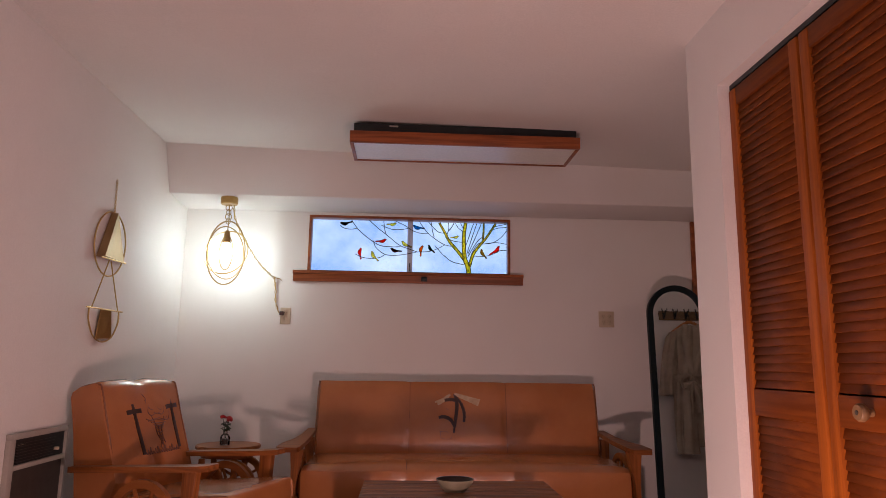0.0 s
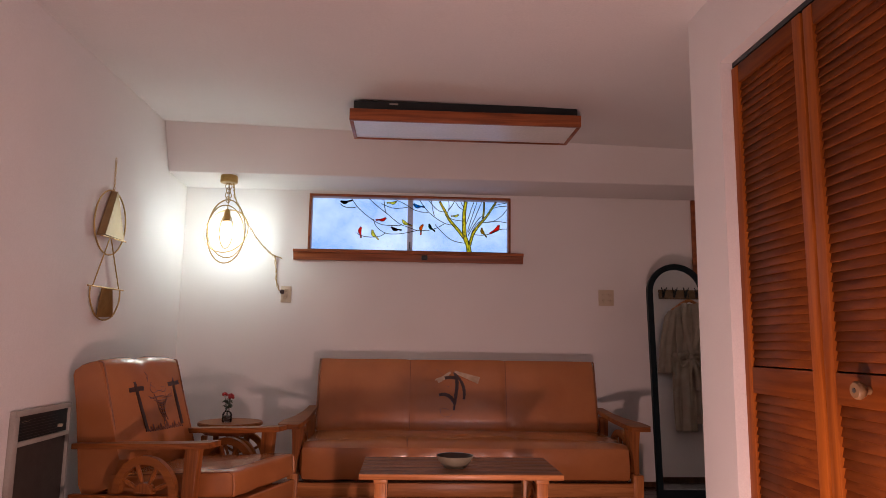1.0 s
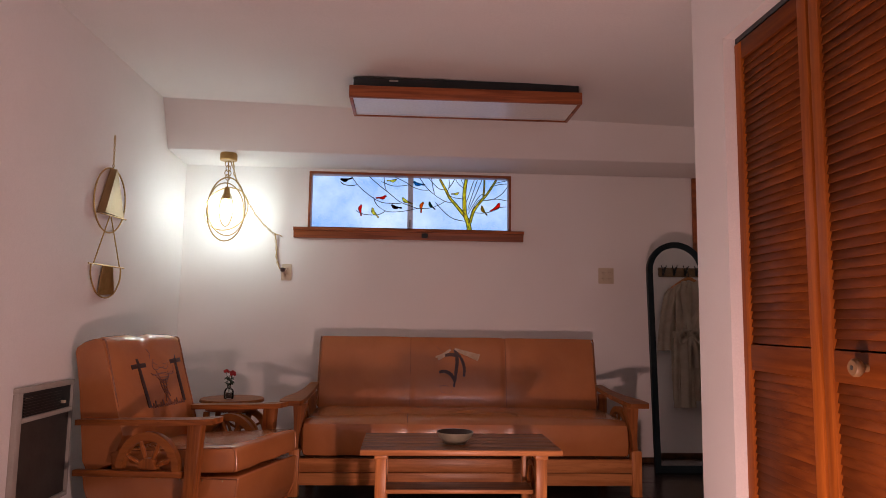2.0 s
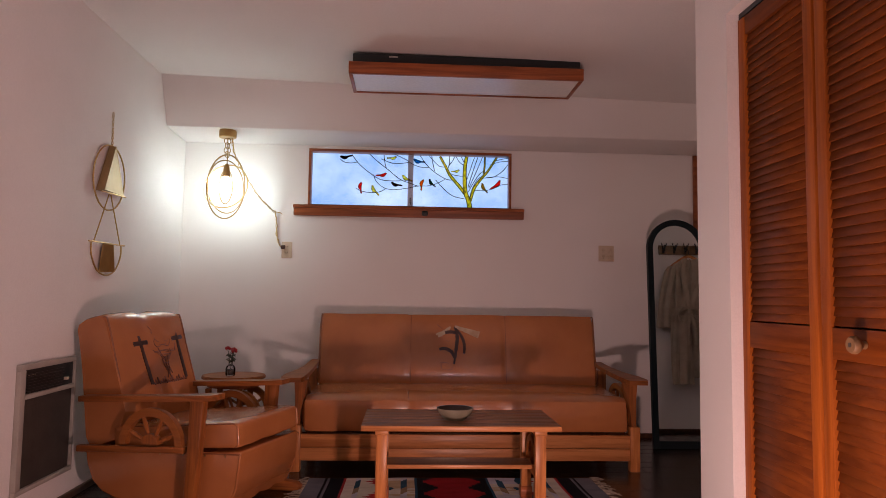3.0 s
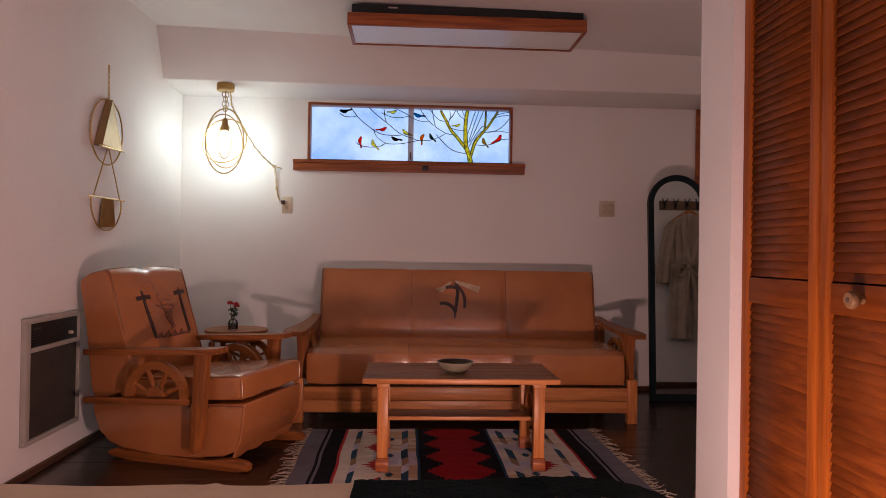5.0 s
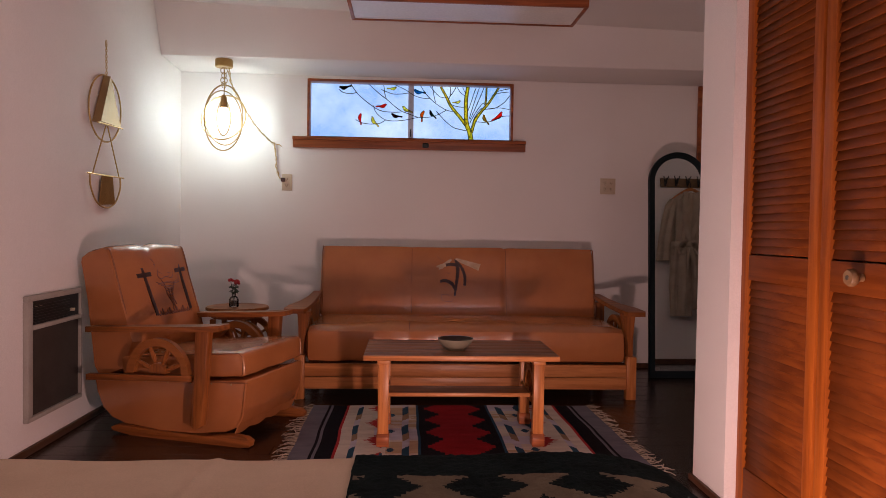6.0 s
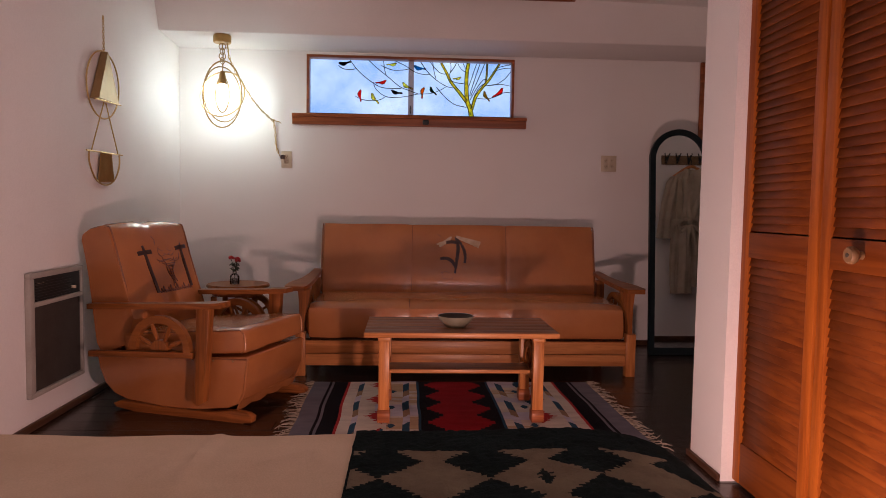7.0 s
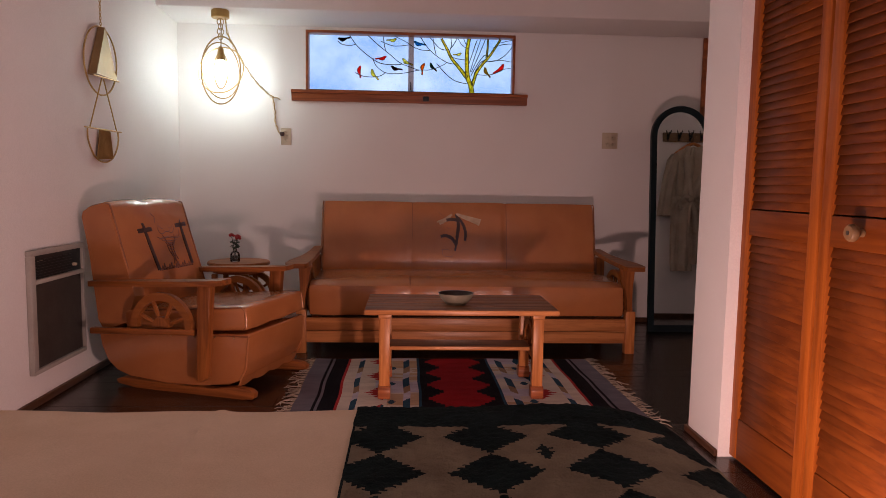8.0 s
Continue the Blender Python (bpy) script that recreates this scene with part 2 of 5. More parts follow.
def prism(points, axis, a, b, bevel=0.0, seg=2, bm=None):
    """A polygon in the two other axes, drawn out along an axis from a to b."""
    bm = bm or bmesh.new()
    k = "xyz".index(axis)

    def put(p, c):
        q = list(p)
        q.insert(k, c)
        return bm.verts.new(q)

    lo, hi = [put(p, a) for p in points], [put(p, b) for p in points]
    fs = [bm.faces.new(lo), bm.faces.new(hi[::-1])]
    n = len(points)
    fs += [bm.faces.new((lo[i], lo[(i + 1) % n], hi[(i + 1) % n], hi[i])) for i in range(n)]
    if bevel:
        es = list({e for f in fs for e in f.edges})
        bmesh.ops.bevel(bm, geom=es, offset=bevel, segments=seg, affect="EDGES", profile=0.5)
    return bm


def loft(rings, bm=None, closed=False, caps=True):
    """Skin over rings of equal length."""
    bm = bm or bmesh.new()
    vs = [[bm.verts.new(p) for p in ring] for ring in rings]
    n, count = len(vs[0]), len(vs)
    for i in range(count if closed else count - 1):
        a, b = vs[i], vs[(i + 1) % count]
        for j in range(n):
            bm.faces.new((a[j], a[(j + 1) % n], b[(j + 1) % n], b[j]))
    if caps and not closed:
        bm.faces.new(vs[0][::-1])
        bm.faces.new(vs[-1])
    return bm


def tube(points, r, sides=8, closed=False, bm=None, flat=1.0, tip=None):
    """A round bar along a path; r may be a list."""
    pts = [Vector(p) for p in points]
    n = len(pts)
    rings, side = [], None
    for i, p in enumerate(pts):
        a = pts[(i - 1) % n] if closed or i else p
        b = pts[(i + 1) % n] if closed or i < n - 1 else p
        way = (b - a).normalized()
        if side is None:
            side = way.orthogonal().normalized()
        side = (side - way * side.dot(way)).normalized()
        up = way.cross(side)
        rr = r[i] if isinstance(r, (list, tuple)) else r
        rings.append([p + rr * (math.cos(t) * side + flat * math.sin(t) * up) for t in (2 * math.pi * j / sides for j in range(sides))])
    return loft(rings, bm, closed)


def lathe(profile, at, sides=24, bm=None, caps=True):
    """Turned about the upright axis through at; profile of (radius, height)."""
    x, y, z = at
    rings = [[(x + r * math.cos(t), y + r * math.sin(t), z + h) for t in (2 * math.pi * j / sides for j in range(sides))] for r, h in profile]
    return loft(rings, bm, caps=caps)


def smooth_path(points, steps=6):
    """A rounded path through points."""
    p = [Vector(q) for q in points]
    out = []
    for i in range(len(p) - 1):
        a, b, c, d = p[max(i - 1, 0)], p[i], p[i + 1], p[min(i + 2, len(p) - 1)]
        for k in range(steps):
            t = k / steps
            out.append(0.5 * (2 * b + (c - a) * t + (2 * a - 5 * b + 4 * c - d) * t * t + (3 * b - a - 3 * c + d) * t ** 3))
    return out + [p[-1]]


def ellipse(centre, u, v, n=48):
    c, u, v = Vector(centre), Vector(u), Vector(v)
    return [c + math.cos(t) * u + math.sin(t) * v for t in (2 * math.pi * k / n for k in range(n))]


def half_wheel(bm, centre, r, rim, thick, axis_y):
    """Rim arc of half a wagon wheel in the x-z plane, centred in depth at axis_y."""
    cx, cz = centre
    outer = [(cx + r * math.cos(t), cz + r * math.sin(t)) for t in (math.pi * k / 20 for k in range(21))]
    inner = [(cx + (r - rim) * math.cos(t), cz + (r - rim) * math.sin(t)) for t in (math.pi * k / 20 for k in range(20, -1, -1))]
    rings = [[(ox, axis_y - thick / 2, oz), (ox, axis_y + thick / 2, oz), (ix, axis_y + thick / 2, iz), (ix, axis_y - thick / 2, iz)]
             for (ox, oz), (ix, iz) in zip(outer, inner[::-1])]
    return loft(rings, bm)


# ---- the room ----
LEFT, BACK, CLOSET, CORNER = -1.58, 4.80, 1.145, 2.588
EAST, SOUTH = 3.15, -1.35


def ceiling_at(x):
    return 2.367 - 0.0228 * (x - LEFT)


ceiling = structure("ceiling", prism([(LEFT - 0.12, ceiling_at(LEFT - 0.12)), (EAST + 0.12, ceiling_at(EAST + 0.12)), (EAST + 0.12, 2.5), (LEFT - 0.12, 2.5)],
                    "y", SOUTH - 0.12, BACK + 0.15), CEIL, "smooth white painted ceiling that falls slightly to one side", "ceiling")
structure("wall_west", slab(LEFT - 0.12, LEFT, SOUTH - 0.12, BACK + 0.15, -0.05, 2.40), PAINT, "smooth white painted side wall", "wall")
structure("wall_south", slab(LEFT, EAST, SOUTH - 0.12, SOUTH, -0.05, 2.40), PAINT, "plain white wall behind the bed", "wall")
structure("wall_east", slab(EAST, EAST + 0.12, SOUTH - 0.12, BACK + 0.15, -0.05, 2.40), PAINT, "plain white wall at the end of the passage", "wall")
WX0, WX1, WZ0, WZ1 = -0.711, 0.745, 1.6185, 2.026
bm = slab(LEFT, WX0, BACK, BACK + 0.15, -0.05, 2.40)
slab(WX1, EAST, BACK, BACK + 0.15, -0.05, 2.40, bm=bm)
slab(WX0, WX1, BACK, BACK + 0.15, -0.05, WZ0, bm=bm)
slab(WX0, WX1, BACK, BACK + 0.15, WZ1, 2.40, bm=bm)
structure("wall_north", bm, PAINT, "smooth white painted wall with a narrow high window", "wall")
structure("soffit", prism([(4.254, 2.42), (4.408, 2.062), (BACK - 0.001, 2.046), (BACK - 0.001, 2.42)], "x", LEFT + 0.001, EAST - 0.001, 0.006, 2),
          PAINT, "boxed white soffit with a slanted face under the ceiling", "soffit")
# closet wall with its opening, and the wall that closes it towards the passage
OPEN0, OPEN1, HEAD = 1.425, 2.329, 2.019
bm = slab(CLOSET, CLOSET + 0.10, OPEN1, CORNER, -0.05, 2.40)
slab(CLOSET, CLOSET + 0.10, OPEN0, OPEN1, HEAD, 2.40, bm=bm)
slab(CLOSET, CLOSET + 0.10, SOUTH, OPEN0, -0.05, 2.40, bm=bm)
structure("wall_closet", bm, PAINT, "white painted wall round the closet opening", "wall")
structure("wall_passage", slab(CLOSET + 0.10, EAST, CORNER - 0.10, CORNER, -0.05, 2.40), PAINT, "white painted passage wall beside the closet", "wall")
structure("wall_closet_inside", slab(1.85, 1.93, SOUTH, CORNER - 0.10, -0.05, 2.40), PAINT, "plain white back wall of the closet", "wall")
structure("floor", slab(LEFT, EAST, SOUTH, BACK, -0.06, -0.004), FLOORING, "dark brown wooden floor with a low sheen", "floor")
bm = slab(LEFT, LEFT + 0.014, SOUTH, BACK, 0.0, 0.034, 0.004)
structure("baseboard_west", bm, BASE_WOOD, "low dark brown wooden base strip", "baseboard")
structure("baseboard_north", slab(LEFT + 0.014, EAST, BACK - 0.014, BACK, 0.0, 0.034, 0.004), BASE_WOOD, "low dark brown wooden base strip", "baseboard")
structure("baseboard_closet", slab(CLOSET - 0.014, CLOSET, OPEN1, CORNER + 0.014, 0.0, 0.026, 0.004), BASE_WOOD, "low dark brown wooden base strip", "baseboard")
structure("baseboard_passage", slab(CLOSET, EAST, CORNER, CORNER + 0.014, 0.0, 0.05, 0.004), BASE_WOOD, "low dark brown wooden base strip", "baseboard")
# thin jamb lining and head track of the closet opening
structure("closet_track", slab(CLOSET + 0.046, CLOSET + 0.075, OPEN0, OPEN1, HEAD - 0.020, HEAD - 0.0005, 0.002), BLACK_METAL, "black metal sliding track over the closet doors", "track")
structure("trim_passage_door", slab(2.086, 2.158, BACK - 0.022, BACK, 0.0, 2.044, 0.004), RED_WOOD, "reddish brown wooden door casing on the far wall", "door casing")


# ---- window ----
window = tagged(new("window_1"), "narrow high window with frosted glass and a wooden frame", "window", kind="structure")
window.matrix_world = pose(0.016, BACK, 1.8)
WORLD[window] = pose(0.016, BACK, 1.8)
FR = 0.017
for n, box in (("frame_top", (WX0, WX1, BACK - 0.006, BACK + 0.075, WZ1 - FR, WZ1)), ("frame_side", (WX0, WX0 + FR, BACK - 0.006, BACK + 0.075, WZ0, WZ1 - FR)),
               ("frame_side", (WX1 - FR, WX1, BACK - 0.006, BACK + 0.075, WZ0, WZ1 - FR))):
    part(n, slab(*box, 0.002), RED_WOOD, window)
part("frame_bottom", slab(WX0 + FR, WX1 - FR, BACK + 0.02, BACK + 0.075, WZ0 - 0.004, WZ0 + 0.010, 0.002), BLACK_METAL, window, "dark metal bottom track")
sill = part("window_sill", prism([(BACK - 0.055, 1.606), (BACK - 0.050, 1.615), (BACK + 0.02, 1.615), (BACK + 0.02, 1.586), (BACK - 0.002, 1.586), (BACK - 0.002, 1.542), (BACK - 0.030, 1.542), (BACK - 0.036, 1.592), (BACK - 0.055, 1.594)],
            "x", -0.804, 0.832), RED_WOOD, window, "reddish brown wooden sill with an apron board")
part("latch", slab(0.100, 0.144, BACK - 0.048, BACK - 0.028, 1.554, 1.588, 0.009, 3), BLACK_METAL, window, "dark round window catch")
part("pane", slab(WX0 + FR, WX1 - FR, BACK + 0.050, BACK + 0.054, WZ0 + 0.006, WZ1 - FR), PANE, window).visible_shadow = False
part("mullion", slab(-0.004, 0.036, BACK + 0.062, BACK + 0.090, WZ0, WZ1, 0.004), WHITE_FRAME, window, "pale sliding sash edge behind the glass")
part("sash_lock", slab(0.012, 0.020, BACK + 0.058, BACK + 0.062, 1.641, 1.697, 0.002), BLACK_METAL, window)
GLAZE = BACK + 0.046
LEAD = surface("lead_line", (0.012, 0.012, 0.014), (0.02, 0.02, 0.022), 0.6, 20.0, 200.0, 0.0)
FILMS = {"red": (1.0, 0.09, 0.06), "yellow": (1.0, 0.86, 0.25), "brown": (0.12, 0.02, 0.02), "orange": (1.0, 0.34, 0.03),
         "green": (0.03, 0.16, 0.09), "blue": (0.04, 0.35, 0.55), "black": (0.03, 0.035, 0.05), "gold": (0.60, 0.38, 0.03), "limb": (1.0, 0.80, 0.12)}
FILM_MATS = {k: film(k + "_stained_film", c) for k, c in FILMS.items()}


def at_glass(x, y):
    """A place on the pane from a sketch 1040 wide and 330 high, its top and bottom sloping a little."""
    return (-0.6547 + 0.001335 * x + 0.0000180 * y, GLAZE, 2.0646 + 0.0000341 * x - 0.001320 * y)


def ribbon(points, width, depth=0.003):
    """A flat strip on the glass; width may taper."""
    p = smooth_path([at_glass(*q) for q in points], 5)
    n = len(p)
    bm = bmesh.new()
    rings = []
    for i, q in enumerate(p):
        way = (p[min(i + 1, n - 1)] - p[max(i - 1, 0)]).normalized()
        side = Vector((-way.z, 0, way.x))
        w = width[0] + (width[1] - width[0]) * i / (n - 1)
        rings.append([q + side * w, q - side * w, q - side * w + Vector((0, depth, 0)), q + side * w + Vector((0, depth, 0))])
    return loft(rings, bm)


tree = tagged(new("stained_glass_decal"), "leaded stained-glass style tree with coloured birds on the window", "window decal")
tree.matrix_world = pose(0.1, BACK, 1.8)
WORLD[tree] = pose(0.1, BACK, 1.8)
BOUGHS = [([(822, 352), (815, 310), (800, 270), (795, 210), (796, 130), (806, 66)], (0.016, 0.010)), ([(796, 272), (760, 225), (715, 170), (690, 120), (660, 65)], (0.011, 0.006)),
          ([(824, 312), (846, 245), (885, 190), (920, 150), (972, 70)], (0.010, 0.005)), ([(899, 165), (904, 120), (906, 68)], (0.005, 0.004))]
for pts, w in BOUGHS:
    part("limb", ribbon(pts, w, 0.002), FILM_MATS["limb"], tree, "yellow-green tree limb")
for pts, w in BOUGHS:
    for s in (-1, 1):
        path = smooth_path([at_glass(*q) for q in pts], 5)
        n = len(path)
        off = []
        for i, q in enumerate(path):
            way = (path[min(i + 1, n - 1)] - path[max(i - 1, 0)]).normalized()
            off.append(q + s * (w[0] + (w[1] - w[0]) * i / (n - 1)) * Vector((-way.z, 0, way.x)))
        part("limb_lead", tube(off, 0.0030, 5), LEAD, tree)
TWIGS = [
    [(180, 50), (215, 100), (270, 150), (335, 192), (400, 201), (450, 200)], [(118, 78), (140, 95), (180, 101), (213, 95)],
    [(300, 165), (315, 205), (365, 243), (430, 248), (490, 240), (540, 230), (600, 228), (650, 212), (690, 190)], [(205, 240), (240, 258), (290, 265), (335, 260), (365, 243)],
    [(275, 50), (330, 100), (380, 140), (440, 190), (500, 215), (540, 230)], [(355, 56), (362, 110), (372, 137)], [(340, 78), (400, 102), (450, 103), (490, 97)],
    [(415, 54), (470, 80), (515, 110), (560, 125), (600, 127)], [(550, 58), (590, 115), (640, 160), (690, 190), (725, 198)], [(600, 60), (625, 90), (655, 118), (685, 125)],
    [(614, 60), (618, 80), (622, 110), (632, 150)], [(635, 195), (680, 245), (730, 285), (797, 302)], [(710, 65), (712, 100), (702, 135)], [(742, 65), (725, 95), (705, 120)],
    [(748, 67), (765, 95), (790, 115)], [(778, 68), (784, 84), (792, 96)], [(692, 145), (735, 168), (788, 176)], [(812, 240), (830, 180), (850, 120), (868, 68)], [(818, 240), (850, 170), (880, 100), (893, 68)],
    [(804, 200), (822, 150), (838, 100), (850, 70)], [(815, 262), (850, 200), (880, 160), (896, 150)], [(897, 185), (950, 180), (1000, 150), (1033, 110)], [(893, 187), (970, 178), (1033, 188)],
    [(850, 253), (900, 256), (950, 245), (990, 225), (1030, 222)], [(935, 112), (985, 96), (1033, 92)], [(960, 90), (1000, 80), (1033, 74)], [(826, 290), (838, 240), (868, 190), (892, 178)],
]
for pts in TWIGS:
    part("twig", tube(smooth_path([at_glass(*q) for q in pts], 5), [0.0036] * (5 * (len(pts) - 1)) + [0.0018], 5, flat=0.5), LEAD, tree)
# colour, then head and tail in the sketch, and the side on which the breast swells
BIRDS = [("black", (118, 70), (182, 62), 1), ("yellow", (425, 70), (373, 75), -1), ("blue", (513, 84), (577, 99), 1), ("red", (371, 162), (314, 172), -1), ("yellow", (452, 172), (507, 204), 1),
         ("red", (229, 206), (232, 268), 1), ("yellow", (288, 226), (326, 280), 1), ("brown", (393, 213), (452, 228), 1), ("orange", (566, 192), (556, 252), 1), ("green", (598, 193), (633, 235), 1),
         ("yellow", (767, 143), (724, 150), -1), ("gold", (886, 216), (917, 268), 1), ("red", (994, 202), (938, 248), -1)]
SHAPE = [(1.0, 0.04), (0.95, 0.10), (0.86, 0.13), (0.76, 0.10), (0.55, 0.07), (0.32, 0.05), (0.0, 0.08), (0.0, -0.03), (0.27, -0.05), (0.42, -0.15), (0.60, -0.21), (0.77, -0.16), (0.90, -0.04)]
for hue, head, tail, breast in BIRDS:
    a, b = Vector(at_glass(*tail)), Vector(at_glass(*head))
    along = b - a
    across = Vector((-along.z, 0, along.x)) * (-breast)
    outline = [a + along * u + across * v for u, v in SHAPE]
    pts = smooth_path(outline + outline[:1], 3)[:-1]
    part("bird", loft([[p for p in pts], [p + Vector((0, 0.002, 0)) for p in pts]]), FILM_MATS[hue], tree, hue + " glass bird")
    part("bird_lead", tube(pts, 0.0017, 5, True), LEAD, tree)
# pale evening beyond the glass
dusk = bpy.data.materials.new("frosted_daylight")
dusk.use_nodes = True
_nt = dusk.node_tree
_nt.nodes.remove(_nt.nodes["Principled BSDF"])
_e = _nt.nodes.new("ShaderNodeEmission")
_n1 = node(_nt, "ShaderNodeTexNoise", Scale=3.2, Detail=5.0, Roughness=0.6)
_n2 = node(_nt, "ShaderNodeTexNoise", Scale=150.0, Detail=2.0)
_at = coords(_nt)
_nt.links.new(_at, _n1.inputs["Vector"])
_nt.links.new(_at, _n2.inputs["Vector"])
_c = ramp_mix(_nt, (0.20, 0.38, 0.84), (0.55, 0.70, 0.98), stretch(_nt, _n1.outputs[0], 0.35, 0.68))
_c = ramp_mix(_nt, _c, (0.50, 0.62, 0.95), stretch(_nt, _n2.outputs[0], 0.5, 0.95))
_nt.links.new(_c, _e.inputs[0])
_e.inputs[1].default_value = 1.35
_nt.links.new(_e.outputs[0], _nt.nodes["Material Output"].inputs[0])
structure("backdrop", slab(-0.95, 0.98, BACK + 0.149, BACK + 0.152, 1.45, 2.15), dusk, "pale blue evening light behind frosted glass", "backdrop")

# ---- ceiling light ----
fixture = thing("ceiling_light", pose(0.315, 3.82, 2.33), "unlit ceiling light with a red-brown wooden frame and white diffuser", "ceiling light")
FX0, FX1, FY0, FY1, FZ0, FZ1 = -0.338, 0.965, 3.625, 3.985, 2.190, 2.258
part("base", slab(FX0 + 0.018, FX1 - 0.010, FY0 + 0.040, FY1 - 0.060, 2.225, 2.318, 0.004), BLACK_METAL, fixture, "black metal base box")
part("front_board", slab(FX0, FX1, FY0, FY0 + 0.020, FZ0, FZ1, 0.003), RED_WOOD, fixture)
part("back_board", slab(FX0, FX1, FY1 - 0.020, FY1, FZ0, FZ1, 0.003), RED_WOOD, fixture)
for x in (FX0, FX1 - 0.020):
    part("end_board", slab(x, x + 0.020, FY0 + 0.020, FY1 - 0.020, FZ0, FZ1, 0.003), RED_WOOD, fixture)
part("diffuser", slab(FX0 + 0.020, FX1 - 0.020, FY0 + 0.020, FY1 - 0.020, FZ0 + 0.006, FZ0 + 0.010), SHADE_FILM, fixture, "white plastic diffuser sheet")
part("switch", slab(-0.12, -0.07, FY0 + 0.035, FY0 + 0.042, 2.298, 2.306, 0.001), HEATER_FRAME, fixture)

# ---- pendant lamp ----
PX, PY = -1.201, 4.475
pendant = thing("pendant_lamp", pose(PX, PY, 2.059), "lit pendant lamp with brass rings round a bare bulb", "pendant lamp")
part("canopy", lathe([(0.0, 0.050), (0.052, 0.050), (0.056, 0.044), (0.056, 0.005), (0.051, 0.0), (0.0, 0.0)], (PX, PY, 2.0095), 32), BRASS, pendant, "round brass canopy")
for z, w in ((1.988, 0.020), (1.957, 0.013), (1.926, 0.020), (1.897, 0.013)):
    part("chain_link", tube(ellipse((PX, PY, z), (w, 0.004, 0), (0, 0, 0.021), 20), 0.0028, 6, True), DARK_BRASS, pendant)
part("cord", tube([(PX, PY, 2.012), (PX + 0.004, PY, 1.93), (PX, PY, 1.80)], 0.0035, 8), DARK_BRASS, pendant)
part("socket", lathe([(0.0, 0.085), (0.012, 0.085), (0.018, 0.07), (0.026, 0.0), (0.0, 0.0)], (PX, PY, 1.747), 20), BRASS, pendant, "brass lamp socket")
part("bulb", lathe([(0.0, 0.0), (0.016, 0.003), (0.029, 0.018), (0.035, 0.042), (0.032, 0.075), (0.022, 0.112), (0.017, 0.130), (0.0, 0.130)], (PX, PY, 1.6195), 24), BULB, pendant, "glowing bulb")
for (rx, rz, cz, turn, tilt, r) in ((0.120, 0.212, 1.684, 8, 4, 0.0046), (0.150, 0.141, 1.685, -10, 6, 0.0040), (0.116, 0.175, 1.683, 28, -4, 0.0040), (0.042, 0.114, 1.683, 5, 5, 0.0036)):
    t = radians(turn)
    u = Vector((math.cos(t), math.sin(t), math.sin(radians(tilt)))) * rx
    part("ring", tube(ellipse((PX, PY, cz), u, (0, 0, rz), 56), r, 6, True), BRASS if rx > 0.125 else DARK_BRASS, pendant)
# the swagged chain and cord to the socket
hook = Vector((-0.934, BACK - 0.02, 1.556))
swag = smooth_path([(PX + 0.03, PY, 2.01), (PX + 0.05, PY, 1.90), (PX + 0.10, PY + 0.09, 1.78), (PX + 0.185, PY + 0.18, 1.64), tuple(hook)], 6)
drop_path = smooth_path([tuple(hook), (-0.922, BACK - 0.016, 1.47), (-0.918, BACK - 0.014, 1.39), (-0.893, BACK - 0.018, 1.318)], 6)
for k, path in enumerate((swag, drop_path)):
    length = sum((b - a).length for a, b in zip(path, path[1:]))
    count = int(length / 0.026)
    for i in range(count):
        d, rest = (i + 0.5) / count * length, 0.0
        for a, b in zip(path, path[1:]):
            step = (b - a).length
            if rest + step >= d:
                c, way = a + (b - a) * ((d - rest) / step), (b - a).normalized()
                break
            rest += step
        side = way.cross(Vector((0, 1, 0))).normalized() if i % 2 else Vector((0, 1, 0))
        part("chain_link", tube(ellipse(c, way * 0.017, side * 0.0065, 12), 0.0019, 5, True), BRASS, pendant)
    wob = [p + Vector((0.004 * math.sin(2.2 * i), 0.003, 0.004 * math.cos(2.2 * i))) for i, p in enumerate(path)]
    part("cord", tube(wob, 0.0024, 6), BRASS, pendant, "gold cord woven through the chain")
part("wall_hook", tube(smooth_path([(-0.934, BACK, 1.571), (-0.934, BACK - 0.03, 1.563), (-0.917, BACK - 0.045, 1.556), (-0.892, BACK - 0.05, 1.551), (-0.880, BACK - 0.04, 1.541)], 5), 0.003, 6), BRASS, pendant)
part("plug", slab(-0.886, -0.858, BACK - 0.030, BACK - 0.006, 1.298, 1.326, 0.006), DARK_LEATHER, pendant, "dark plug")


def outlet(x, z, w, h, gangs, label):
    ob = thing("outlet", pose(x, BACK, z), label, "outlet", "wall outlets")
    part("plate", slab(-w / 2, w / 2, -0.007, 0, -h / 2, h / 2, 0.003, 2), IVORY, ob, local=True)
    for g in range(gangs):
        gx = (g - (gangs - 1) / 2) * 0.046
        for zz in (-0.021, 0.021):
            face = part("socket", slab(gx - 0.014, gx + 0.014, -0.009, -0.006, zz - 0.014, zz + 0.014, 0.005), IVORY, ob, local=True)
            for sx in (-0.006, 0.006):
                part("slot", slab(gx + sx - 0.0013, gx + sx + 0.0013, -0.0095, -0.0085, zz - 0.003, zz + 0.007), SOCKET, ob, local=True)
            part("earth_hole", slab(gx - 0.002, gx + 0.002, -0.0095, -0.0085, zz - 0.010, zz - 0.006), SOCKET, ob, local=True)
    return ob


outlet(-0.847, 1.295, 0.072, 0.115, 1, "ivory wall outlet with a plug in it")
outlet(1.440, 1.311, 0.112, 0.114, 2, "ivory double wall outlet")

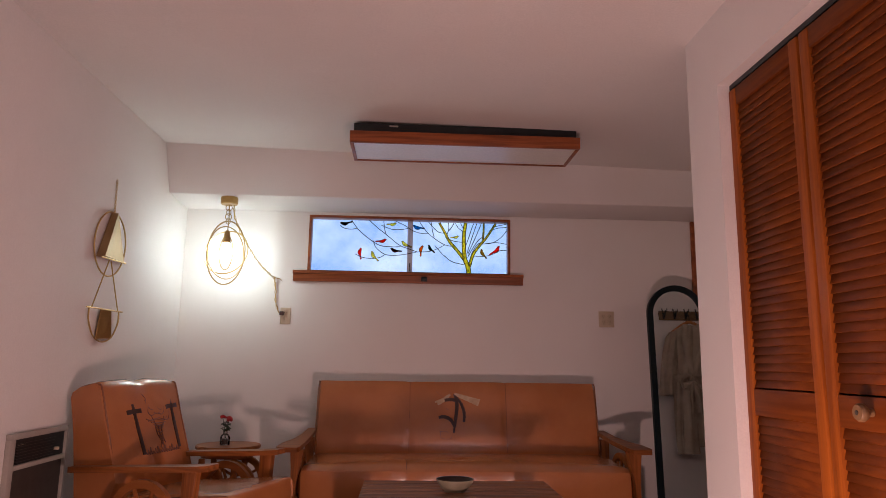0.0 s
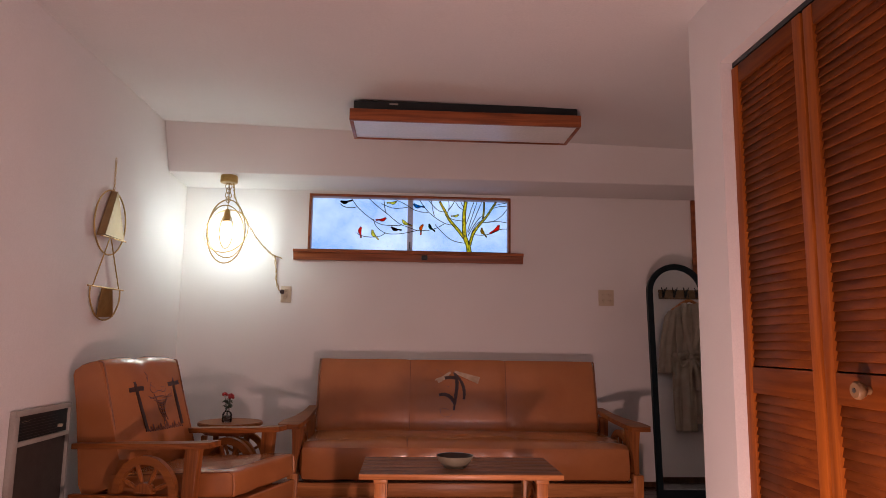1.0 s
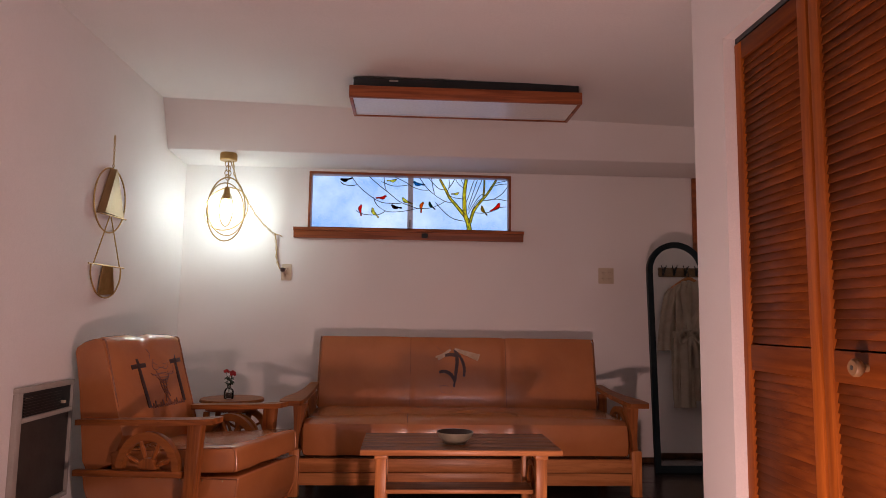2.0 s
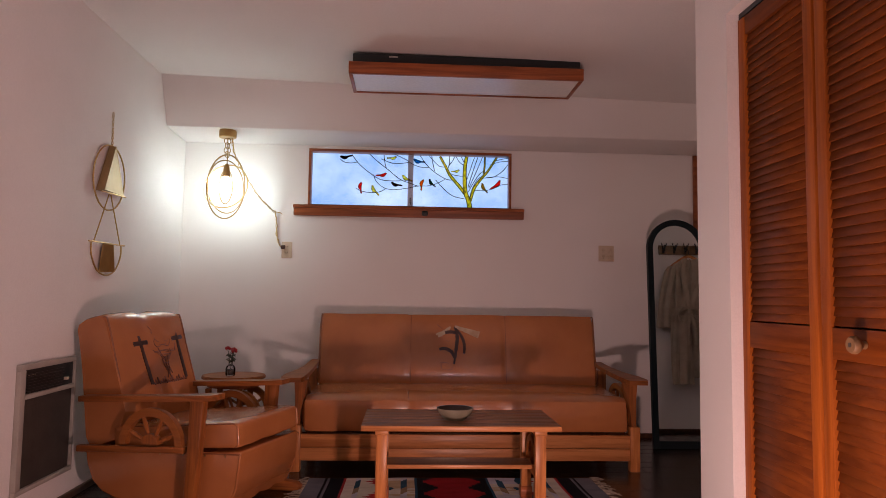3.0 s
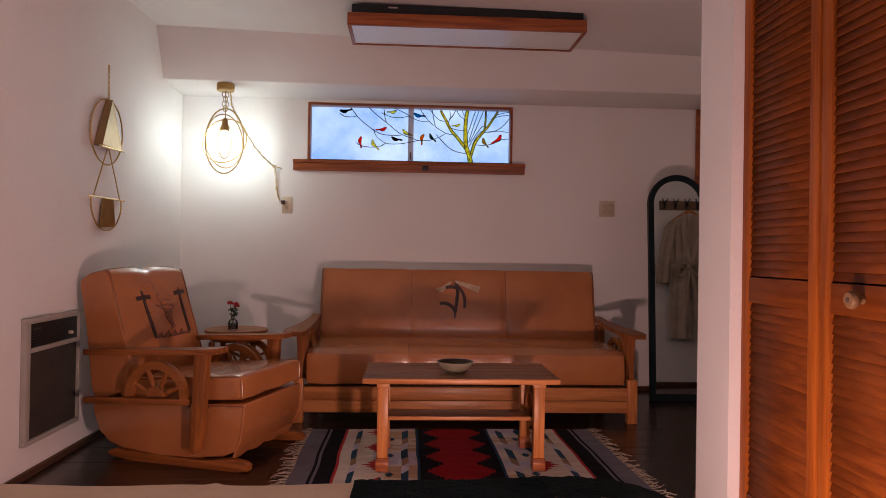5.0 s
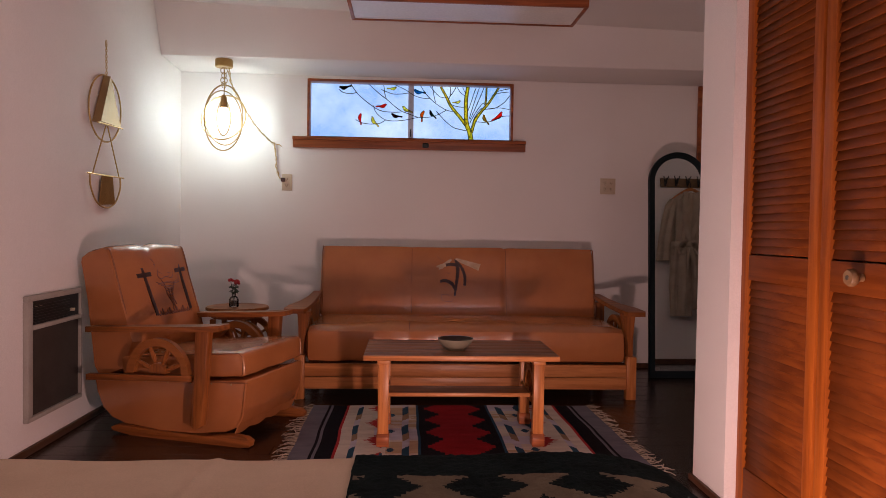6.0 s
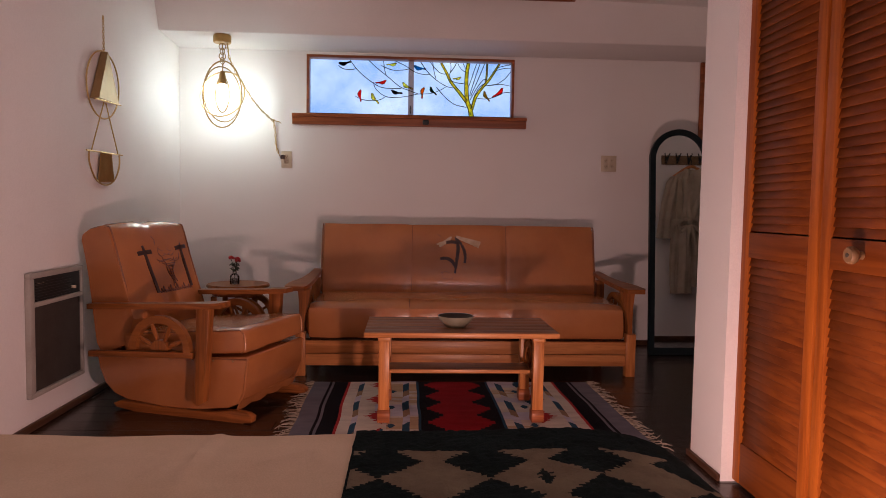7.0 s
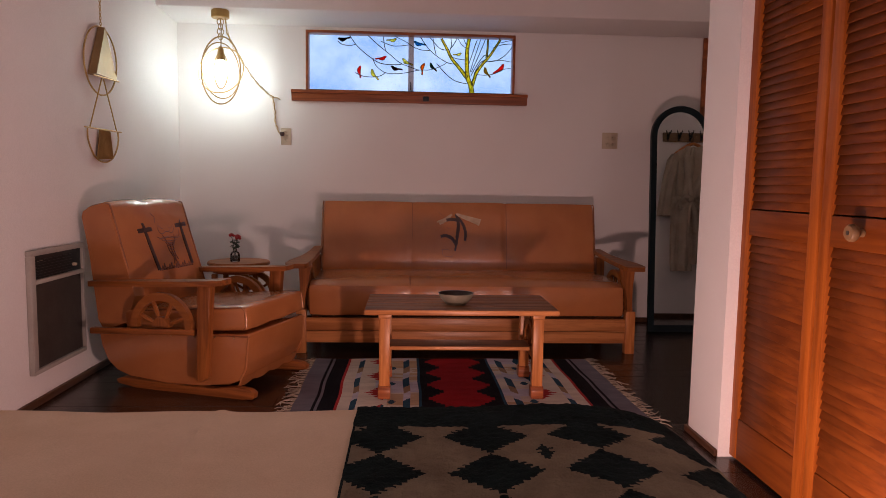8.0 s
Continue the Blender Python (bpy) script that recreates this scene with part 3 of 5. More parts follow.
# ---- wall heater ----
heater = thing("wall_heater", pose(LEFT, 3.13, 0.11), "grey recessed wall heater with a dark grille", "wall heater")
HY0, HY1, HZ0, HZ1 = 2.862, 3.326, 0.142, 0.672
for n, box in (("frame_rail", (HY0, HY1, HZ1 - 0.024, HZ1)), ("frame_rail", (HY0, HY1, HZ0, HZ0 + 0.020)), ("frame_stile", (HY0, HY0 + 0.036, HZ0 + 0.020, HZ1 - 0.024)), ("frame_stile", (HY1 - 0.014, HY1, HZ0 + 0.020, HZ1 - 0.024)),
               ("divider", (HY0 + 0.036, HY1 - 0.014, HZ1 - 0.146, HZ1 - 0.126))):
    part(n, slab(LEFT, LEFT + 0.024, *box, 0.003), HEATER_FRAME, heater)
part("control_panel", slab(LEFT, LEFT + 0.012, HY0 + 0.036, HY1 - 0.014, HZ1 - 0.126, HZ1 - 0.024), BLACK_METAL, heater, "black control panel")
part("grille", slab(LEFT, LEFT + 0.010, HY0 + 0.036, HY1 - 0.014, HZ0 + 0.020, HZ1 - 0.146), GRILLE, heater, "dark mesh grille")
for i in range(7):
    part("vent_bar", slab(LEFT + 0.012, LEFT + 0.017, HY0 + 0.06, HY1 - 0.10, HZ1 - 0.120 + i * 0.012, HZ1 - 0.116 + i * 0.012), BLACK_METAL, heater)
part("control_knob", slab(LEFT + 0.012, LEFT + 0.034, HY1 - 0.102, HY1 - 0.088, HZ1 - 0.102, HZ1 - 0.088, 0.004), IVORY, heater, "small pale control knob")
part("marking", slab(LEFT + 0.012, LEFT + 0.013, HY0 + 0.07, HY0 + 0.13, HZ1 - 0.050, HZ1 - 0.046), IVORY, heater)

# ---- brass wall hanging ----
hang = thing("wall_hanging", pose(LEFT, 3.63, 1.9), "brass wire wall hanging with two fan-ribbed pieces", "wall hanging")
HX = LEFT + 0.016
for i in range(12):
    t = i / 11
    side_turn = (0.0, 0.0045) if i % 2 else (0.0045, 0.001)
    part("chain_link", tube(ellipse((HX, 3.594 + 0.004 * t, 1.902 - 0.155 * t), (side_turn[0], side_turn[1], 0), (0, 0, 0.010), 10), 0.0016, 5, True), BRASS, hang)
part("hook_ring", tube(ellipse((HX, 3.594, 1.914), (0, 0.008, 0), (0, 0, 0.012), 14), 0.002, 5, True), BRASS, hang)
part("upper_ring", tube(ellipse((HX, 3.588, 1.574), (0.0, 0.185, 0.010), (0, 0, 0.171), 56), 0.0042, 6, True), BRASS, hang)


def fan(corners, name, count=22):
    """Ribs that spread from a short edge to a long one: two corners of each."""
    (a0, a1), (b0, b1) = corners
    plate = part(name, prism([a0, a1, b1, b0], "x", HX - 0.003, HX + 0.001), FAN_BRASS, hang, "ribbed brass fan panel")
    for k in range(count + 1):
        t = k / count
        p = [a0[i] + (a1[i] - a0[i]) * t for i in (0, 1)]
        q = [b0[i] + (b1[i] - b0[i]) * t for i in (0, 1)]
        part("rib", tube([(HX + 0.002, *p), (HX + 0.002, *q)], 0.0030, 5), BRASS, hang)


part("upper_fan", loft([[(HX + 0.024, 3.592, 1.742), (HX + 0.020, 3.606, 1.742), (HX + 0.004, 3.766, 1.503), (HX + 0.030, 3.471, 1.494)],
                        [(HX - 0.010, 3.584, 1.742), (HX - 0.010, 3.606, 1.742), (HX - 0.010, 3.766, 1.503), (HX - 0.010, 3.458, 1.489)]]), FAN_BRASS, hang, "folded brass wedge panel")
part("upper_bar", tube([(HX + 0.030, 3.434, 1.482), (HX + 0.008, 3.778, 1.499)], 0.0042, 6), BRASS, hang)
for y0, y1, z1 in ((3.578, 3.437, 1.230), (3.598, 3.742, 1.236)):
    part("wire", tube([(HX + 0.006, y0, 1.486), (HX + 0.004, y1, z1)], 0.0034, 6), BRASS, hang)
part("lower_bar", tube([(HX + 0.004, 3.384, 1.227), (HX + 0.004, 3.802, 1.232)], 0.0042, 6), BRASS, hang)
bow = smooth_path([(HX, 3.420, 1.230), (HX, 3.425, 1.165), (HX, 3.490, 1.090), (HX, 3.593, 1.063), (HX, 3.700, 1.090), (HX, 3.765, 1.165), (HX, 3.768, 1.231)], 6)
part("lower_bow", tube(bow, 0.0042, 6), BRASS, hang)
fan((((3.550, 1.226), (3.664, 1.227)), ((3.515, 1.076), (3.694, 1.084))), "lower_fan", 16)

# ---- sofa ----
sofa = thing("sofa", pose(0.35, 4.2, 0.0), "tan vinyl three-seat sofa with wooden wagon-wheel arms against the wall", "sofa")


def bulged(x0, x1, y0, y1, z0, z1, r, top=0.0, front=0.0, nx=8, ny=6, nz=4):
    """An upholstered block: a subdivided box, edges rounded, faces swollen."""
    bm = bmesh.new()
    bmesh.ops.create_cube(bm, size=2)
    bmesh.ops.subdivide_edges(bm, edges=bm.edges[:], cuts=11, use_grid_fill=True)
    hx, hy, hz = (x1 - x0) / 2, (y1 - y0) / 2, (z1 - z0) / 2
    for v in bm.verts:
        p = Vector((v.co.x * hx, v.co.y * hy, v.co.z * hz))
        # pull grid lines toward the edges for the rounding
        for k, h in enumerate((hx, hy, hz)):
            u = p[k] / h
            p[k] = h * math.copysign(1 - max(0.0, 1 - abs(u)) ** 1.5, u)
        q = Vector([max(-h + r, min(h - r, c)) for c, h in zip(p, (hx, hy, hz))])
        d = p - q
        if d.length > 1e-6:
            big = max(abs(c) for c in d)
            p = q + d * (big / d.length)
        sx, sy, sz = 1 - (p.x / hx) ** 2, 1 - (p.y / hy) ** 2, 1 - (p.z / hz) ** 2
        if p.z > 0:
            p.z += top * max(sx, 0) * max(sy, 0) * (p.z / hz)
        if p.y < 0:
            p.y -= front * max(sx, 0) ** 0.5 * max(sz, 0) * (-p.y / hy)
        v.co = p + Vector(((x0 + x1) / 2, (y0 + y1) / 2, (z0 + z1) / 2))
    return bm


def wrinkle(bm, amount, scale, seed):
    bm.normal_update()
    for v in bm.verts:
        v.co += v.normal * amount * noise.noise(Vector(v.co) * scale + Vector((seed, 0, 0)))
    return bm


SX = (-0.572, 0.022, 0.660, 1.292)


def grooved(bm, lines, depth, width):
    """Presses shallow seam grooves into an upholstered block at the given places along x."""
    bm.normal_update()
    for v in bm.verts:
        for x in lines:
            v.co -= v.normal * depth * math.exp(-((v.co.x - x) / width) ** 2)
    return bm


def long_block(x0, x1, y0, y1, z0, z1, r, top, front, seams):
    """One upholstered block, fine along its length, with seams."""
    n = 90
    rings = []
    for i in range(n + 1):
        u = i / n
        x = x0 + (x1 - x0) * u
        e = min(x - x0, x1 - x)
        cut = r - math.sqrt(max(0.0, r * r - max(0.0, r - e) ** 2))
        ring = []
        for k in range(40):
            t = 2 * math.pi * (k + 0.5) / 40
            c, sn = math.cos(t), math.sin(t)
            m = max(abs(c), abs(sn))
            py, pz = c / m, sn / m
            hy, hz = (y1 - y0) / 2 - cut, (z1 - z0) / 2 - cut
            q = Vector((py * hy, pz * hz))
            ins = Vector((max(-hy + r, min(hy - r, q.x)), max(-hz + r, min(hz - r, q.y))))
            d = q - ins
            if d.length > 1e-6:
                q = ins + d * (max(abs(d.x), abs(d.y)) / d.length)
            sag = 1 - (2 * u - 1) ** 4
            if q.y > 0:
                q.y += top * sag * (1 - (q.x / hy) ** 2) * (q.y / hz)
            if q.x < 0:
                q.x -= front * sag * max(0.0, 1 - (q.y / hz) ** 2)
            ring.append((x, (y0 + y1) / 2 + q.x, (z0 + z1) / 2 + q.y))
        rings.append(ring)
    return grooved(loft(rings), seams, 0.007, 0.010)


part("seat_cushion", wrinkle(long_block(SX[0], SX[3], 3.845, 4.50, 0.206, 0.410, 0.035, 0.024, 0.010, SX[1:3]), 0.0045, 7.0, 2), LEATHER, sofa)
for i in (1, 2):
    part("seat_seam", tube([(SX[i], 4.36, 0.424), (SX[i], 4.17, 0.431), (SX[i], 4.0, 0.424), (SX[i], 3.89, 0.411), (SX[i], 3.850, 0.385), (SX[i], 3.842, 0.22)], 0.0034, 6), PIPING, sofa)
lean = Matrix.Translation((0, 4.445, 0.40)) @ Matrix.Rotation(radians(-14), 4, "X")
BX = (-0.567, 0.037, 0.668, 1.278)
bm = wrinkle(long_block(BX[0], BX[3], -0.012, 0.125, 0.0, 0.476, 0.024, 0.004, 0.010, BX[1:3]), 0.0025, 5.0, 6)
bm.transform(lean)
part("back_cushion", bm, LEATHER, sofa)
for i in (1, 2):
    part("back_seam", tube([lean @ Vector(p) for p in ((BX[i], 0.05, 0.476), (BX[i], 0.0, 0.470), (BX[i], -0.012, 0.450), (BX[i], -0.018, 0.25), (BX[i], -0.011, 0.02))], 0.0022, 6), PIPING, sofa)
for x in (BX[0] + 0.009, BX[3] - 0.009):
    part("back_piping", tube([lean @ Vector(p) for p in ((x, -0.008, 0.03), (x, -0.012, 0.450), (x, 0.004, 0.472), (x, 0.11, 0.472))], 0.004, 6), PIPING, sofa)
part("front_rail", slab(-0.572, 1.292, 3.850, 3.875, 0.131, 0.205, 0.003), LIT_OAK, sofa)
part("front_rail", slab(-0.572, 1.292, 3.853, 3.878, 0.060, 0.128, 0.003), LIT_OAK, sofa)
part("back_rail", slab(-0.55, 1.27, 4.53, 4.56, 0.10, 0.40, 0.003), OAK, sofa)
for s, xi, xo in ((1, 1.292, 1.348), (-1, -0.628, -0.572)):
    part("front_leg", slab(xi, xo, 3.840, 3.896, 0.0, 0.252, 0.004), LIT_OAK_UP, sofa)
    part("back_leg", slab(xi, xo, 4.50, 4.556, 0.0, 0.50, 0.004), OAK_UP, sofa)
    mid = (xi + xo) / 2
    part("arm_side_rail", slab(mid - 0.014, mid + 0.014, 3.88, 4.52, 0.215, 0.255, 0.003), OAK, sofa)
    rings = []
    for z, x0, x1, y0, y1 in ((0.250, 1.302, 1.328, 3.852, 3.890), (0.33, 1.296, 1.326, 3.850, 3.895), (0.42, 1.276, 1.328, 3.846, 3.905), (0.502, 1.262, 1.334, 3.842, 3.915)):
        if s < 0:
            x0, x1 = 0.720 - x1, 0.720 - x0
        rings.append([(x0, y0, z), (x1, y0, z), (x1, y1, z), (x0, y1, z)])
    bm = loft(rings)
    bmesh.ops.bevel(bm, geom=[e for e in bm.edges if e.calc_face_angle(0) > 0.9], offset=0.004, segments=2, affect="EDGES")
    part("arm_post", bm, OAK_UP, sofa)
    # arm board, narrower and higher toward the back
    ring = []
    for y, zc, a, b in ((3.795, 0.508, 0.012, 0.115), (3.82, 0.511, 0.0, 0.125), (3.95, 0.516, -0.005, 0.118), (4.12, 0.522, -0.006, 0.080), (4.30, 0.532, -0.004, 0.060), (4.50, 0.548, 0.0, 0.050)):
        x0, x1 = (1.262 + a, 1.262 + b) if s > 0 else (-0.572 - b + 0.012, -0.572 - a + 0.012)
        ring.append([(x0, y, zc - 0.013), (x1, y, zc - 0.013), (x1, y, zc + 0.013), (x0, y, zc + 0.013)])
    bm = loft(ring)
    bmesh.ops.bevel(bm, geom=[e for e in bm.edges if e.calc_face_angle(0) > 0.9], offset=0.004, segments=2, affect="EDGES")
    part("arm_board", bm, OAK, sofa)
    bm = half_wheel(bmesh.new(), (0.0, 0.0), 0.205, 0.035, 0.026, 0.0)
    turn = Matrix.Translation((mid, 4.16, 0.258)) @ Matrix.Rotation(radians(90), 4, "Z")
    bm.transform(turn)
    wheel = part("wheel_rim", bm, WHEEL_OAK, sofa)
    for k in range(1, 6):
        t = math.pi * k / 6
        bm = tube([(0.03 * math.cos(t), 0, 0.03 * math.sin(t)), (0.175 * math.cos(t), 0, 0.175 * math.sin(t))], 0.010, 8)
        bm.transform(turn)
        part("spoke", bm, OAK_UP, wheel)
# worn figure sewn on the middle back cushion


def on_back(x, z):
    x, z = 1.034 * x, 0.97 - 1.034 * (0.97 - z)
    s = (z - 0.40) / math.cos(radians(14))
    return lean @ Vector((x, -0.0235 + 0.04 * abs(s - 0.24) ** 1.5, s))


def patch(points, w, material, name, owner, place, lift=0.003):
    """A flat sewn strip along a path, with changing half-width."""
    p = smooth_path([place(*q) for q in points], 5)
    n = len(p)
    out = (place(points[0][0] + 0.01, points[0][1]) - place(*points[0])).cross(place(points[0][0], points[0][1] + 0.01) - place(*points[0])).normalized()
    rings = []
    for i, q in enumerate(p):
        way = (p[min(i + 1, n - 1)] - p[max(i - 1, 0)]).normalized()
        side = way.cross(out).normalized()
        hw = w[0] + (w[1] - w[0]) * i / (n - 1) + 0.0015 * math.sin(9.0 * i)
        if len(w) > 2:
            hw += w[2] * math.sin(math.pi * i / (n - 1))
        rings.append([q + side * hw - out * 0.004, q - side * hw - out * 0.004, q - side * hw + out * lift, q + side * hw + out * lift])
    return part(name, loft(rings), material, owner)


patch([(0.255, 0.745), (0.29, 0.750), (0.335, 0.745)], (0.010, 0.011), DARK_LEATHER, "sewn_strip", sofa, on_back)
patch([(0.318, 0.785), (0.333, 0.72), (0.325, 0.64), (0.312, 0.55)], (0.008, 0.005, 0.005), DARK_LEATHER, "sewn_strip", sofa, on_back)
patch([(0.330, 0.765), (0.362, 0.72), (0.378, 0.67), (0.376, 0.615)], (0.006, 0.008, 0.003), DARK_LEATHER, "sewn_strip", sofa, on_back)
patch([(0.218, 0.640), (0.255, 0.645), (0.295, 0.625), (0.320, 0.585)], (0.009, 0.010, 0.002), DARK_LEATHER, "sewn_strip", sofa, on_back)
patch([(0.318, 0.786), (0.36, 0.770), (0.42, 0.750), (0.474, 0.732)], (0.006, 0.024), CREAM_LEATHER, "sewn_scrap", sofa, on_back)
patch([(0.208, 0.728), (0.245, 0.745), (0.290, 0.782)], (0.016, 0.006, 0.002), CREAM_LEATHER, "sewn_scrap", sofa, on_back)
patch([(0.195, 0.732), (0.215, 0.738), (0.235, 0.725)], (0.004, 0.009), CREAM_LEATHER, "sewn_scrap", sofa, on_back)
for pts in ([(0.200, 0.800), (0.225, 0.780), (0.25, 0.762)], [(0.285, 0.80), (0.30, 0.785)], [(0.23, 0.56), (0.235, 0.52), (0.29, 0.515), (0.30, 0.53)], [(0.26, 0.70), (0.275, 0.69), (0.285, 0.70)], [(0.22, 0.555), (0.26, 0.56), (0.28, 0.55)]):
    part("stitch_line", tube(smooth_path([on_back(*q) for q in pts], 5), 0.0014, 5), STITCH, sofa)


# ---- coffee table ----
table = thing("coffee_table", pose(0.25, 3.15, 0.0), "low honey-brown wooden coffee table with a planked top on the rug", "coffee table")
TZ = 0.425
for i in range(5):
    y0 = 2.938 + i * 0.0835
    part("plank", slab(-0.181, 0.682, y0, y0 + 0.0815, TZ - 0.022, TZ, 0.002), TABLE_TOP, table)
part("front_edge", slab(-0.182, 0.683, 2.925, 2.9375, TZ - 0.024, TZ - 0.001, 0.003), LIT_OAK, table)
part("back_edge", slab(-0.182, 0.683, 3.356, 3.3685, TZ - 0.024, TZ - 0.001, 0.003), LIT_OAK, table)
for x in (-0.094, 0.600):
    part("cross_rail", slab(x - 0.028, x + 0.028, 2.962, 3.365, TZ - 0.046, TZ - 0.0245, 0.003), LIT_OAK, table)
    for y in (2.990, 3.340):
        leg = part("leg", slab(x - 0.024, x + 0.024, y - 0.022, y + 0.022, 0.068, TZ - 0.046, 0.003), LIT_OAK_UP, table)
        part("foot_block", prism([(y - 0.032, 0.013), (y + 0.032, 0.013), (y + 0.032, 0.058), (y + 0.024, 0.068), (y - 0.024, 0.068), (y - 0.032, 0.050)], "x", x - 0.028, x + 0.028, 0.003), RED_WOOD, leg, "darker wooden foot block")
    part("side_stretcher", slab(x - 0.014, x + 0.014, 3.012, 3.318, 0.180, 0.212, 0.003), LIT_OAK, table)
    bm = half_wheel(bmesh.new(), (0, 0), 0.128, 0.024, 0.022, 0.0)
    turn = Matrix.Translation((x, 3.165, 0.214)) @ Matrix.Rotation(radians(90), 4, "Z")
    bm.transform(turn)
    rim = part("wheel_rim", bm, WHEEL_OAK, table)
    for k in range(1, 6):
        t = math.pi * k / 6
        bm = tube([(0.0, 0, 0.0), (0.108 * math.cos(t), 0, 0.108 * math.sin(t))], 0.007, 8)
        bm.transform(turn)
        part("spoke", bm, OAK_UP, rim)
part("shelf_board", slab(-0.079, 0.585, 3.105, 3.235, 0.205, 0.223, 0.003), TABLE_TOP, table)
part("shelf_edge", slab(-0.079, 0.585, 3.092, 3.1045, 0.204, 0.222, 0.003), LIT_OAK, table)

bowl = thing("bowl", pose(0.231, 3.085, TZ), "shallow glazed pottery bowl with a brown inside on the coffee table", "bowl")
part("body", lathe([(0.0, 0.0), (0.046, 0.0), (0.048, 0.006), (0.062, 0.018), (0.075, 0.034), (0.082, 0.050), (0.0825, 0.0535), (0.079, 0.0525)], (0, 0, 0), 40, caps=False), CERAMIC, bowl, local=True)
part("inside", lathe([(0.079, 0.0525), (0.074, 0.038), (0.058, 0.018), (0.030, 0.009), (0.0005, 0.008)], (0, 0, 0), 40, caps=False), CERAMIC_DARK, bowl, "dark brown glazed inside", local=True)

# ---- rocking armchair ----
HEADING = math.degrees(math.atan2(-0.32, 0.947))
chair = thing("rocking_chair", pose(-0.94, 3.354, 0.0, 0, 0, HEADING), "tan vinyl platform rocking chair with wooden wagon-wheel arms", "armchair")


def chair_part(name, bm, material, owner=None, label=""):
    return part(name, bm, material, owner or chair, label, local=True)


body = [(-0.468, 0.25), (-0.455, 0.185), (-0.425, 0.115), (-0.37, 0.07), (-0.292, 0.045), (-0.10, 0.036), (0.10, 0.040), (0.235, 0.055), (0.300, 0.085), (0.332, 0.160), (0.347, 0.298), (0.18, 0.283), (-0.10, 0.265)]
bm = prism(body, "y", -0.262, 0.262, 0.012, 3)
chair_part("base", wrinkle(bm, 0.003, 8, 3), LEATHER)
hem = []
for k in range(41):
    y = -0.258 + 0.516 * k / 40
    low = 0.060 - 0.011 * abs(math.sin(7.5 * k / 40 * math.pi / 2 + 0.4)) - 0.004 * noise.noise((y * 14, 2.0, 0.0))
    hem.append([(0.303, y, 0.096), (0.309, y, 0.096), (0.290, y, low), (0.284, y, low)])
chair_part("hem", loft(hem), LEATHER, label="wavy lower edge of the vinyl cover")
tilt = Matrix.Translation((-0.02, 0, 0.338)) @ Matrix.Rotation(radians(-5), 4, "Y")
bm = bulged(-0.29, 0.357, -0.268, 0.268, -0.058, 0.052, 0.018, 0.012, 0.0)
bm.transform(tilt)
chair_part("seat_cushion", wrinkle(bm, 0.005, 9, 8), LEATHER)
for s in (-1, 1):
    chair_part("seat_piping", tube([tilt @ Vector(p) for p in ((-0.24, s * 0.262, 0.048), (0.33, s * 0.262, 0.048), (0.352, s * 0.262, 0.03), (0.352, s * 0.262, -0.035), (0.33, s * 0.262, -0.055))], 0.003, 6), PIPING)
    chair_part("base_piping", tube([(-0.46, s * 0.263, 0.256), (-0.10, s * 0.264, 0.264), (0.18, s * 0.264, 0.278), (0.340, s * 0.262, 0.285)], 0.0035, 6), PIPING)
    chair_part("front_welt", tube(smooth_path([(0.342, s * 0.259, 0.285), (0.330, s * 0.259, 0.18), (0.322, s * 0.258, 0.13), (0.297, s * 0.258, 0.085)], 4), 0.0065, 10), GLOSSY_WELT, label="shiny vinyl welt")
    chair_part("seat_welt", tube([tilt @ Vector(p) for p in ((0.351, s * 0.263, 0.034), (0.354, s * 0.264, 0.0), (0.351, s * 0.263, -0.04))], 0.0060, 10), GLOSSY_WELT, label="shiny vinyl welt")
for x in (-0.40, -0.30, -0.18, -0.06, 0.06, 0.17, 0.27):
    bm = bmesh.new()
    bmesh.ops.create_icosphere(bm, subdivisions=2, radius=0.0045, matrix=Matrix.LocRotScale((x, -0.264, 0.247 + 0.04 * (x + 0.40)), None, (1, 0.6, 1)))
    chair_part("tack", bm, DARK_BRASS)
back_profile = [(-0.275, 0.365), (-0.252, 0.43), (-0.330, 0.660), (-0.388, 0.835), (-0.405, 0.862), (-0.430, 0.870), (-0.500, 0.850), (-0.540, 0.825), (-0.547, 0.80), (-0.510, 0.62), (-0.470, 0.30), (-0.440, 0.25), (-0.30, 0.30)]
rings = []
for k in range(15):
    u = -1 + 2 * k / 14
    y = 0.262 * math.copysign(1 - max(0.0, 1 - abs(u)) ** 1.6, u)
    edge = max(0.0, (abs(y) - 0.225) / 0.037)
    inset = 0.008 * edge ** 2
    cx = sum(p[0] for p in back_profile) / len(back_profile)
    cz = sum(p[1] for p in back_profile) / len(back_profile)
    puff = 0.014 * (1 - (y / 0.262) ** 2)
    dip = -0.012 * math.exp(-(y / 0.02) ** 2)
    ring = []
    for x, z in back_profile:
        f = 1 - inset * 3.0
        front = 1 if x > -0.40 else 0
        ring.append((cx + (x - cx) * f + puff * front, y * (1.10 if y > 0 else 1.0), cz + (z - cz) * f + (puff * 0.8 + dip if z > 0.8 else 0)))
    rings.append(ring)
bm = loft(rings)
bmesh.ops.subdivide_edges(bm, edges=bm.edges[:], cuts=1, smooth=0.8)
chair_part("backrest", wrinkle(bm, 0.004, 8, 12), LEATHER)
for s in (-1, 1):
    y = s * (0.250 if s < 0 else 0.276)
    chair_part("back_piping", tube(smooth_path([(-0.262, y, 0.44), (-0.330, y, 0.655), (-0.384, y, 0.832), (-0.410, y, 0.862), (-0.50, y, 0.846), (-0.54, y, 0.815)], 4), 0.004, 6), PIPING)


